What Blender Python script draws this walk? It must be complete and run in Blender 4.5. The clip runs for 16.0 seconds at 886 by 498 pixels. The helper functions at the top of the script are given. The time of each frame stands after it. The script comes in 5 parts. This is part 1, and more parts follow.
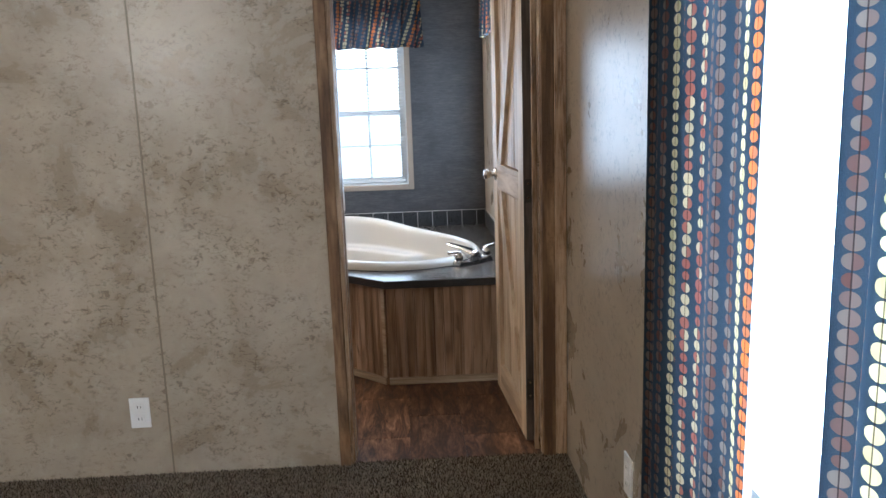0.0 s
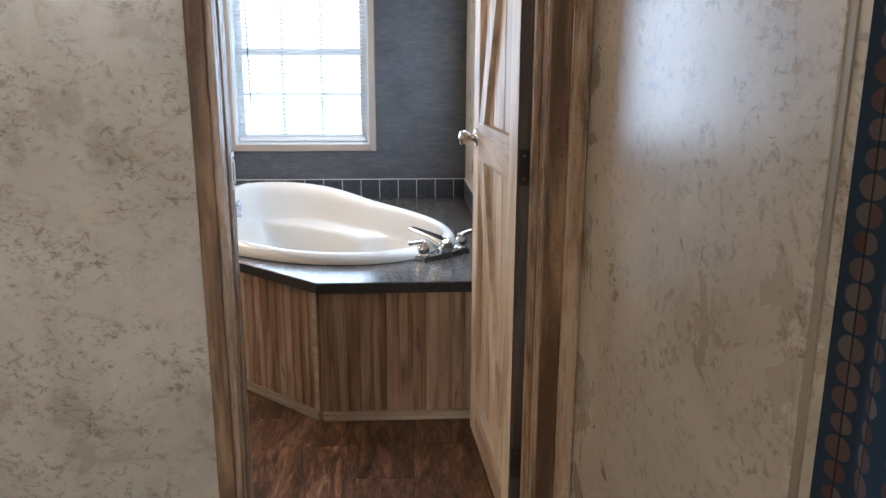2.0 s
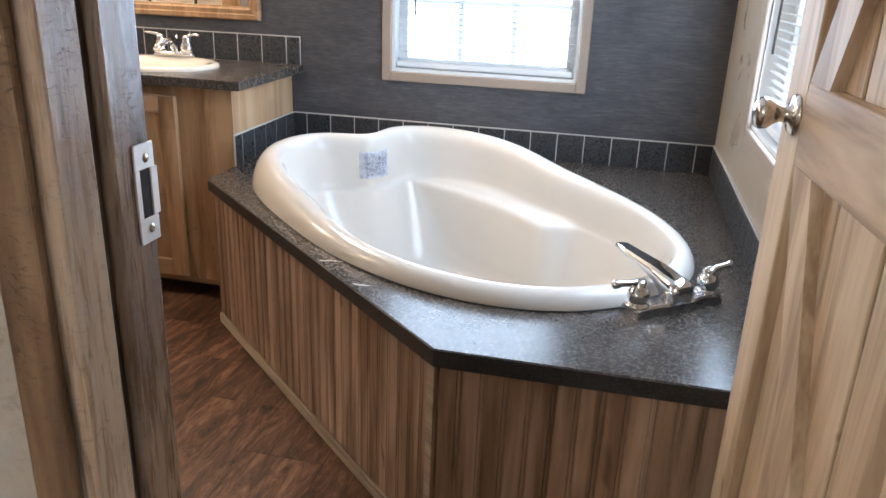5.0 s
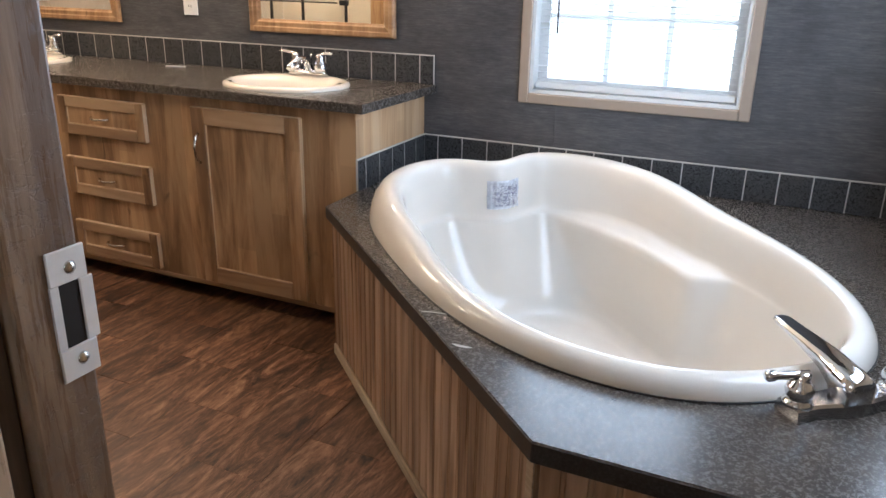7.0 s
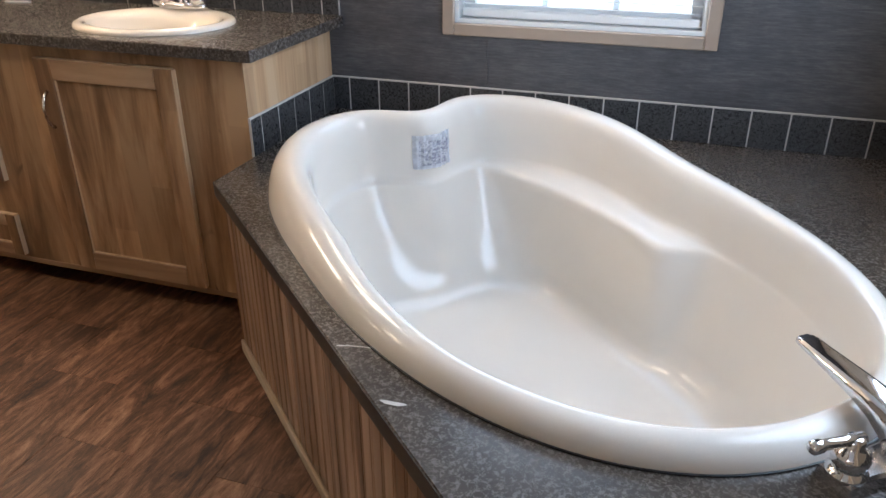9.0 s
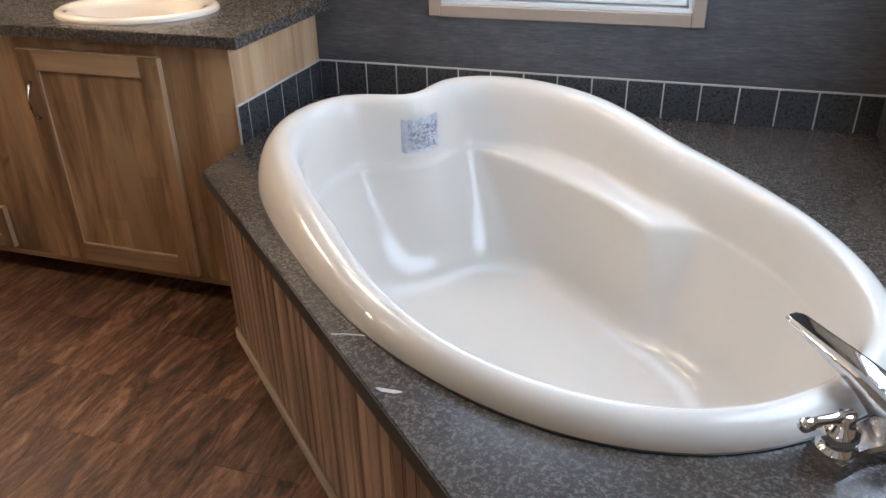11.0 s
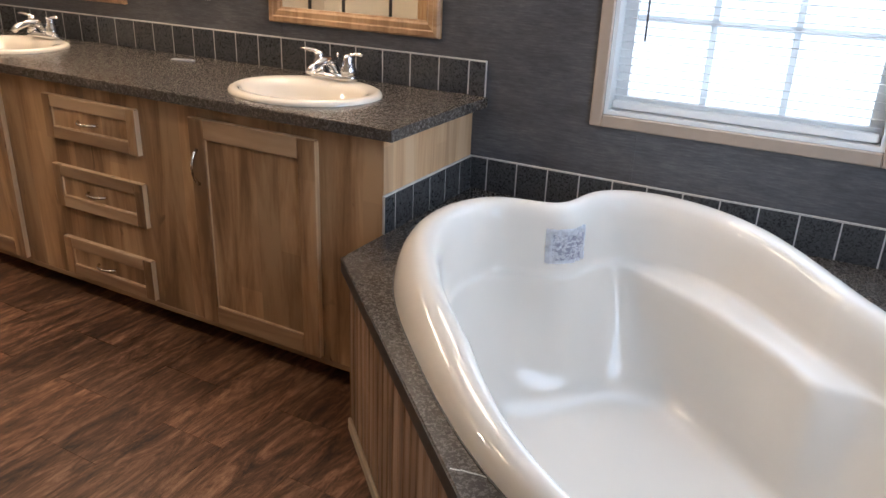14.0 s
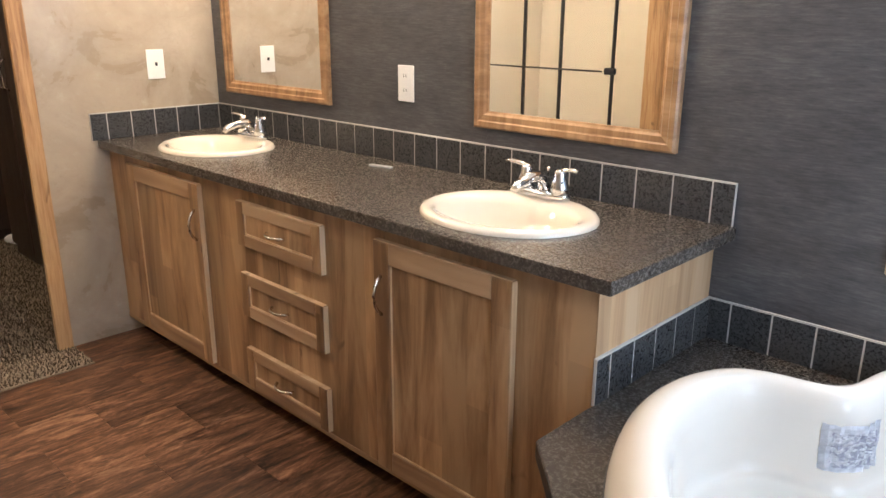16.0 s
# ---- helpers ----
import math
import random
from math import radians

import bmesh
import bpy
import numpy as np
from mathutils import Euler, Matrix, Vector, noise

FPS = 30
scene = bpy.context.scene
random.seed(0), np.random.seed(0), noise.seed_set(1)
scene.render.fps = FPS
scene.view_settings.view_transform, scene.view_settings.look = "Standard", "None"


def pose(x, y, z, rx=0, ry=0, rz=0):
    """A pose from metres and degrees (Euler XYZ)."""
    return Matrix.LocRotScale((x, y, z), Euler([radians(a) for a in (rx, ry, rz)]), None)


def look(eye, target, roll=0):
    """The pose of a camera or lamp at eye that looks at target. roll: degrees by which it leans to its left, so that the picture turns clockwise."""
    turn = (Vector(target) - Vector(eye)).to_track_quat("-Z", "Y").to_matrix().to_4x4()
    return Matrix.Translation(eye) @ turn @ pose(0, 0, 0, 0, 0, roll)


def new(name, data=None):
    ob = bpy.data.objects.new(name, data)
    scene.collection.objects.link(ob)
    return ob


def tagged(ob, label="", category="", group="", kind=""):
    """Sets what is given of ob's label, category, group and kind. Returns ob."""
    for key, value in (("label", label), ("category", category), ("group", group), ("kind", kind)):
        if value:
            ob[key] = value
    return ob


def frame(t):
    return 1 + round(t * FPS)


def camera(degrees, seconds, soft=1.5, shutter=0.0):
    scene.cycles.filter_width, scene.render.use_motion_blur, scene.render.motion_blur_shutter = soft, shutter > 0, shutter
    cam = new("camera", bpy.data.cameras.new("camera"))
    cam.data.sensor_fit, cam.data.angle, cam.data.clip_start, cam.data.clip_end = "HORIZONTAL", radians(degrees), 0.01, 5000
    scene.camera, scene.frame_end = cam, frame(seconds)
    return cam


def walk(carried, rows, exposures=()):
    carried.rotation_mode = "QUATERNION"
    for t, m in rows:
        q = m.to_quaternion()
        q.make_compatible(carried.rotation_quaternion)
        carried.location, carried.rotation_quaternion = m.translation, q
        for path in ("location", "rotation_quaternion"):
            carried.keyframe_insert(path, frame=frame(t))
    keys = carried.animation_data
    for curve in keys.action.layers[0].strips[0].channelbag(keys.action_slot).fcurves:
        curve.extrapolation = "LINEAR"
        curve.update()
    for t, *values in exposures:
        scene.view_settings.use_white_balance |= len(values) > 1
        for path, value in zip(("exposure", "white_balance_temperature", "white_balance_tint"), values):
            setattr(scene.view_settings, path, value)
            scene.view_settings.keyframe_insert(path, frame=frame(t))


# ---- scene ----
cam = camera(60.4, 16.0)
PATH = [
    (0, (0.160, 0.864, 1.364), (0.240, 2.828, 0.993), -1.9),
    (0.5, (0.150, 1.138, 1.352), (0.318, 3.094, 0.969), -1.7),
    (1, (0.226, 1.437, 1.332), (0.405, 3.386, 0.922), -1.4),
    (1.5, (0.28, 1.659, 1.327), (0.437, 3.604, 0.89), -0.5),
    (2, (0.298, 1.907, 1.287), (0.418, 3.845, 0.805), 0.2),
    (2.5, (0.293, 2.188, 1.282), (0.355, 4.116, 0.755), 0.6),
    (3, (0.308, 2.48, 1.266), (0.271, 4.396, 0.691), 0.8),
    (3.5, (0.343, 2.678, 1.254), (0.257, 4.58, 0.643), 1.4),
    (4, (0.313, 2.883, 1.232), (0.16, 4.769, 0.582), 2.1),
    (4.5, (0.288, 3.038, 1.227), (0.051, 4.907, 0.555), 2.6),
    (5, (0.302, 3.171, 1.224), (-0.094, 5.005, 0.533), 2.3),
    (7.5, (0.31, 3.504, 1.241), (-0.48, 5.206, 0.551), 1.0),
    (8, (0.226, 3.59, 1.229), (-0.434, 5.318, 0.471), 1.1),
    (8.5, (0.175, 3.693, 1.22), (-0.346, 5.438, 0.395), 1.65),
    (9, (0.146, 3.855, 1.25), (-0.422, 5.552, 0.358), -0.1),
    (11.5, (0.143, 3.857, 1.264), (-0.391, 5.538, 0.321), -1.1),
    (12, (0.118, 3.737, 1.222), (-0.395, 5.437, 0.301), 0.2),
    (12.5, (0.113, 3.708, 1.225), (-0.44, 5.405, 0.321), 1.2),
    (13, (0.097, 3.742, 1.258), (-0.517, 5.431, 0.381), 2.2),
    (13.5, (0.073, 3.835, 1.288), (-0.653, 5.515, 0.481), 2.4),
    (14, (0.065, 3.955, 1.293), (-0.803, 5.591, 0.535), 2.3),
    (14.5, (0.08, 4.039, 1.292), (-0.937, 5.598, 0.562), 1.3),
    (15, (0.017, 4.136, 1.288), (-1.124, 5.621, 0.587), 0.7),
    (15.5, (-0.109, 4.245, 1.299), (-1.351, 5.669, 0.644), 0.5),
    (16, (-0.203, 4.322, 1.337), (-1.535, 5.691, 0.744), 0.2),
]
# seconds, stops, kelvin, tint
EXPOSURES = [(0, 1.16, 5450, 8), (0.5, 1.08, 5200, 8), (1, 1.16, 5300, 8), (1.5, 1.30, 5200, 8), (2, 1.43, 5450, 9), (2.5, 1.40, 5550, 9), (3, 1.36, 5650, 10), (3.5, 1.48, 5800, 11), (5, 1.48, 5600, 10), (7.5, 1.26, 5650, 11),
             (8.5, 1.16, 5600, 11), (9, 1.12, 5600, 11), (11.5, 1.12, 5650, 11), (12.5, 1.18, 5700, 12), (14, 1.07, 5700, 12), (14.5, 1.10, 5800, 13), (15.5, 1.30, 6050, 16), (16, 1.53, 5650, 10)]
walk(cam, [(t, look(eye, target, roll)) for t, eye, target, roll in PATH], EXPOSURES)

# ---- world, sun, window light, exposure ----
world = bpy.data.worlds.new("sky")
scene.world = world
world.use_nodes = True
wn = world.node_tree.nodes
sky = wn.new("ShaderNodeTexSky")
sky.sky_type, sky.sun_disc = "NISHITA", False
sky.sun_elevation, sky.sun_rotation = radians(43.6), radians(209)
world.node_tree.links.new(sky.outputs[0], wn["Background"].inputs[0])
wn["Background"].inputs[1].default_value = 0.15

sun = new("sun", bpy.data.lights.new("sun", "SUN"))
sun.data.energy, sun.data.angle, sun.data.color = 4.0, radians(0.5), (1.0, 0.95, 0.88)
sun.matrix_world = look((-5, -9, 9.8), (0, 0, 0))


def window_light(x, y, z, target, w, h, watts):
    """Daylight that enters through a window opening."""
    lamp = new("window_daylight", bpy.data.lights.new("window_daylight", "AREA"))
    lamp.data.shape, lamp.data.size, lamp.data.size_y = "RECTANGLE", w, h
    lamp.data.energy, lamp.data.color = watts, (0.76, 0.88, 1.0)
    lamp.matrix_world = look((x, y, z), target)
    return lamp


window_light(-0.206, 6.098, 1.387, (-0.206, 4.0, 1.387), 0.69, 1.06, 5.1)
window_light(0.682, 5.065, 1.387, (-1.0, 5.065, 1.387), 0.67, 1.06, 9.6)
window_light(0.95, 1.70, 1.30, (-1.0, 1.70, 1.2), 1.20, 1.35, 31)


def lamp_bulb(x, y, z, watts, colour=(1.0, 0.74, 0.50), size=0.05):
    lamp = new("bulb_light", bpy.data.lights.new("bulb_light", "POINT"))
    lamp.data.energy, lamp.data.color, lamp.data.shadow_soft_size = watts, colour, size
    lamp.location = (x, y, z)
    return lamp


for bx in (-2.875, -1.445):
    lamp_bulb(bx, 5.88, 2.02, 11.6, (1.0, 0.76, 0.51), size=0.16)
# fill light for bedroom, bathroom and next room, from added, unseen ceiling lamps
lamp_bulb(-1.9, -0.4, 2.02, 68, (1.0, 0.87, 0.70), 0.42)
lamp_bulb(-2.6, 4.75, 2.10, 7.0, (1.0, 0.76, 0.50), 0.16)
lamp_bulb(-4.2, 4.6, 2.12, 16, (1.0, 0.78, 0.54), 0.1)


# ---- materials ----
class Mat:
    """A node material with a few short cuts."""

    def __init__(self, name, rough=0.5, metal=0.0, spec=0.5, coat=0.0):
        self.m = bpy.data.materials.new(name)
        self.m.use_nodes = True
        self.t = self.m.node_tree
        self.b = self.t.nodes["Principled BSDF"]
        self.b.inputs["Roughness"].default_value = rough
        self.b.inputs["Metallic"].default_value = metal
        self.b.inputs["Specular IOR Level"].default_value = spec
        self.b.inputs["Coat Weight"].default_value = coat
        self.b.inputs["Coat Roughness"].default_value = 0.05

    def node(self, kind, **inputs):
        n = self.t.nodes.new(kind)
        for k, v in inputs.items():
            self.put(n.inputs[k.replace("_", " ")], v)
        return n

    def put(self, socket, v):
        if isinstance(v, bpy.types.NodeSocket):
            self.t.links.new(v, socket)
        else:
            socket.default_value = v

    def coords(self, scale=(1, 1, 1), shift=True, kind="Object"):
        """Metric coordinates, shifted at random from object to object."""
        c = self.node("ShaderNodeTexCoord").outputs[kind]
        if shift:
            r = self.node("ShaderNodeObjectInfo").outputs["Random"]
            v = self.node("ShaderNodeVectorMath")
            v.operation = "MULTIPLY_ADD"
            comb = self.node("ShaderNodeCombineXYZ", X=r, Y=r, Z=r)
            self.put(v.inputs[0], comb.outputs[0])
            v.inputs[1].default_value = (17.3, 9.1, 23.7)
            self.put(v.inputs[2], c)
            c = v.outputs[0]
        mp = self.node("ShaderNodeMapping")
        self.put(mp.inputs["Vector"], c)
        mp.inputs["Scale"].default_value = scale
        return mp.outputs[0]

    def noise(self, vec, scale, detail=4.0, rough=0.55, dist=0.0):
        n = self.node("ShaderNodeTexNoise", Scale=scale, Detail=detail, Roughness=rough, Distortion=dist)
        self.put(n.inputs["Vector"], vec)
        return n.outputs["Fac"]

    def ramp(self, fac, *stops):
        n = self.node("ShaderNodeValToRGB", Fac=fac)
        e = n.color_ramp.elements
        while len(e) < len(stops):
            e.new(0.5)
        for el, (p, c) in zip(e, stops):
            el.position = p
            el.color = (*c, 1) if len(c) == 3 else c
        return n.outputs["Color"]

    def mix(self, fac, a, b, mode="MIX"):
        n = self.node("ShaderNodeMix")
        n.data_type, n.blend_type = "RGBA", mode
        self.put(n.inputs[0], fac)
        for i, v in ((6, a), (7, b)):
            if isinstance(v, tuple) and len(v) == 3:
                v = (*v, 1)
            self.put(n.inputs[i], v)
        return n.outputs[2]

    def math(self, op, a, b=0.0, c=0.0):
        n = self.node("ShaderNodeMath")
        n.operation = op
        for i, v in enumerate((a, b, c)):
            self.put(n.inputs[i], v)
        return n.outputs[0]

    def grade(self, fac, lo, hi, a=0.0, b=1.0):
        n = self.node("ShaderNodeMapRange", Value=fac)
        n.inputs["From Min"].default_value, n.inputs["From Max"].default_value = lo, hi
        n.inputs["To Min"].default_value, n.inputs["To Max"].default_value = a, b
        return n.outputs[0]

    def random(self):
        return self.node("ShaderNodeObjectInfo").outputs["Random"]

    def colour(self, c):
        self.put(self.b.inputs["Base Color"], (*c, 1) if isinstance(c, tuple) and len(c) == 3 else c)
        return self

    def rough(self, r):
        self.put(self.b.inputs["Roughness"], r)
        return self

    def bump(self, h, strength=0.3, dist=0.002):
        n = self.node("ShaderNodeBump", Strength=strength, Distance=dist, Height=h)
        self.put(self.b.inputs["Normal"], n.outputs[0])
        return self


def plain(name, c, rough=0.5, metal=0.0, coat=0.0, vary=0.06, scale=30.0, bump=0.05):
    m = Mat(name, rough, metal, coat=coat)
    v = m.coords()
    n = m.noise(v, scale)
    big = m.noise(v, scale * 0.12)
    f = m.math("ADD", m.grade(n, 0.3, 0.7, 1 - vary / 2, 1 + vary / 2), m.grade(big, 0.3, 0.7, -vary / 2, vary / 2))
    m.colour(m.mix(1.0, c, m.node("ShaderNodeCombineColor", Red=f, Green=f, Blue=f).outputs[0], "MULTIPLY"))
    m.rough(m.grade(big, 0.3, 0.7, rough * 0.85, min(1, rough * 1.15)))
    if bump:
        m.bump(n, bump, 0.001)
    return m.m


def wood(name, dark, mid, light, axis="Z", rough=0.5, blocks=0.0, streak=1.0, vary=0.25, bump=0.25, along=0.06, detail=5, contrast=0.24, scars=0.0, broad_scale=16):
    """Grained wood, or a printed wood film, with the grain along one axis. blocks: the width in metres of joined staves."""
    m = Mat(name, rough)
    sc = {"X": (along, 1, 1), "Y": (1, along, 1), "Z": (1, 1, along)}[axis]
    v = m.coords(sc)
    fine = m.noise(v, 140, 6, 0.65)
    broad = m.noise(v, broad_scale, detail, 0.6, 0.6)
    f = m.math("ADD", m.math("MULTIPLY", fine, 0.45 * streak), m.math("MULTIPLY", broad, 1.2 - 0.45 * streak))
    col = m.ramp(f, (0.47, dark), (0.60, mid), (0.73, light))
    tone = m.grade(m.random(), 0, 1, 1 - vary, 1 + vary)
    if blocks:
        # staves that run along the grain, each with its own tone
        c = m.coords((1, 1, 1))
        sep = m.node("ShaderNodeSeparateXYZ", Vector=c)
        cross = m.math("ADD", sep.outputs[0], sep.outputs[1]) if axis == "Z" else sep.outputs[2]
        run = sep.outputs[2] if axis == "Z" else sep.outputs[0]
        sway = m.math("MULTIPLY", m.noise(v, 6), 0.012)
        cell = m.math("FLOOR", m.math("DIVIDE", m.math("ADD", cross, sway), blocks))
        step = m.math("FLOOR", m.math("DIVIDE", m.math("ADD", run, m.math("MULTIPLY", cell, 0.37)), 0.9))
        wn_ = m.node("ShaderNodeTexWhiteNoise")
        wn_.noise_dimensions = "2D"
        m.put(wn_.inputs["Vector"], m.node("ShaderNodeCombineXYZ", X=cell, Y=step).outputs[0])
        tone = m.math("MULTIPLY", tone, m.grade(wn_.outputs["Value"], 0, 1, 1 - contrast, 1 + contrast))
    col = m.mix(1.0, col, m.node("ShaderNodeCombineColor", Red=tone, Green=tone, Blue=tone).outputs[0], "MULTIPLY")
    # a few knots and worn marks
    k = m.noise(m.coords({"X": (0.35, 1, 1), "Y": (1, 0.35, 1), "Z": (1, 1, 0.35)}[axis]), 13, 2, 0.5, 1.2)
    col = m.mix(m.grade(k, 0.70, 0.78), col, tuple(c * 0.5 for c in dark))
    relief = f
    if scars:
        # saw marks across the grain and dug-out flecks, gathered in patches
        saw = m.noise(m.coords((0.6, 0.6, 1.3)), 120, 5, 0.75, 1.0)
        patch = m.noise(m.coords((1, 1, 0.5)), 9, 3, 0.6)
        cut = m.math("MULTIPLY", m.grade(saw, 0.54, 0.66), m.grade(patch, 0.40, 0.58))
        col = m.mix(m.math("MULTIPLY", cut, 0.6 * scars), col, tuple(c * 0.6 for c in dark))
        crack = m.noise(m.coords((1, 1, 0.03)), 60, 3, 0.6, 0.6)
        col = m.mix(m.grade(crack, 0.66, 0.72, 0, 0.8 * scars), col, tuple(c * 0.35 for c in dark))
        relief = m.math("SUBTRACT", f, m.math("MULTIPLY", cut, 0.45))
    m.colour(col)
    m.rough(m.grade(fine, 0.3, 0.7, rough - 0.08, rough + 0.1))
    m.bump(relief, bump, 0.003 if scars else 0.0015)
    return m.m


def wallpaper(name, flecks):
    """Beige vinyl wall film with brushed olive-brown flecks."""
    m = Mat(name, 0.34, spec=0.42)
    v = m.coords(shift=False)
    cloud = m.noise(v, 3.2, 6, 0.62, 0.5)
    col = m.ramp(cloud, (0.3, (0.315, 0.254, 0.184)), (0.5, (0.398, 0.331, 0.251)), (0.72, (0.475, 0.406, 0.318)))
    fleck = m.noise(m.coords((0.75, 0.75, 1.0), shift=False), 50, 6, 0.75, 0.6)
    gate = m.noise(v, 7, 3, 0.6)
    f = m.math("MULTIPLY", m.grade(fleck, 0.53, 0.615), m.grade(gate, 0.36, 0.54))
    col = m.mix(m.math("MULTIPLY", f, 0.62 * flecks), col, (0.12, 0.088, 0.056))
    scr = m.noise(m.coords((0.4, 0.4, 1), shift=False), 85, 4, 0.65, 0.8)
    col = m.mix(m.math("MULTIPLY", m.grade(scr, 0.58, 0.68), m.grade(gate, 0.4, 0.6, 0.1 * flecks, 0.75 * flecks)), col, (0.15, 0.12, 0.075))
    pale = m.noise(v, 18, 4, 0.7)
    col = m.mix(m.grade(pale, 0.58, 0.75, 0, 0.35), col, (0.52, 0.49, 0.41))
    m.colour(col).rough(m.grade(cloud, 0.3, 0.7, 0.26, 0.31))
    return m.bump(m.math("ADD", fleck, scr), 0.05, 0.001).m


def dark_paper():
    """Charcoal wall film with a fine horizontal linen weave."""
    m = Mat("charcoal_linen_wall_film", 0.4)
    v = m.coords((0.10, 0.10, 1), shift=False)
    lines = m.noise(v, 250, 5, 0.75)
    patch = m.noise(m.coords((0.5, 0.5, 1), shift=False), 11, 5, 0.65)
    f = m.math("ADD", m.math("MULTIPLY", lines, 0.6), m.math("MULTIPLY", patch, 0.4))
    m.colour(m.ramp(f, (0.40, (0.050, 0.048, 0.052)), (0.53, (0.082, 0.080, 0.086)), (0.68, (0.142, 0.137, 0.138))))
    m.rough(m.grade(patch, 0.3, 0.7, 0.36, 0.50))
    return m.bump(lines, 0.35, 0.0012).m


def granite(name, base, fleck, rough):
    m = Mat(name, rough)
    v = m.coords(shift=True)
    a = m.noise(v, 150, 4, 0.75, 0.7)
    b = m.noise(v, 60, 5, 0.75, 1.0)
    c = m.noise(v, 14, 4, 0.6)
    col = m.mix(m.grade(a, 0.46, 0.68), base, fleck)
    col = m.mix(m.grade(b, 0.56, 0.68, 0, 0.6), col, tuple(q * 0.35 for q in base))
    col = m.mix(m.grade(c, 0.45, 0.7, 0, 0.3), col, fleck)
    m.colour(col).rough(m.grade(a, 0.4, 0.65, rough - 0.05, rough + 0.1))
    return m.bump(a, 0.04, 0.0006).m


def vinyl_planks():
    """Hand-scraped dark walnut vinyl planks, grain along y."""
    m = Mat("dark_walnut_vinyl", 0.38, spec=0.28)
    v = m.coords((1, 0.2, 1))
    fine = m.noise(v, 95, 6, 0.75, 0.4)
    broad = m.noise(v, 17, 7, 0.74, 1.3)
    f = m.math("ADD", m.math("MULTIPLY", fine, 0.34), m.math("MULTIPLY", broad, 0.82))
    col = m.ramp(f, (0.44, (0.022, 0.010, 0.006)), (0.545, (0.086, 0.039, 0.020)), (0.63, (0.172, 0.084, 0.045)), (0.75, (0.33, 0.185, 0.110)))
    tone = m.grade(m.random(), 0, 1, 0.75, 1.3)
    col = m.mix(1.0, col, m.node("ShaderNodeCombineColor", Red=tone, Green=tone, Blue=tone).outputs[0], "MULTIPLY")
    blot = m.noise(m.coords((1, 0.4, 1)), 5, 4, 0.6)
    col = m.mix(m.grade(blot, 0.55, 0.75, 0, 0.5), col, (0.03, 0.016, 0.011))
    m.colour(col).rough(m.grade(broad, 0.3, 0.7, 0.36, 0.55))
    return m.bump(f, 0.25, 0.0012).m


def carpet_mat():
    m = Mat("brown_flecked_carpet", 0.95, spec=0.1)
    v = m.coords(shift=False)
    isl = m.node("ShaderNodeNewGeometry").outputs["Random Per Island"]
    n = m.noise(v, 90, 3, 0.7)
    f = m.math("ADD", m.math("MULTIPLY", isl, 0.6), m.math("MULTIPLY", n, 0.5))
    m.colour(m.ramp(f, (0.2, (0.024, 0.018, 0.013)), (0.55, (0.11, 0.083, 0.058)), (0.9, (0.32, 0.26, 0.195))))
    return m.bump(n, 0.6, 0.006).m


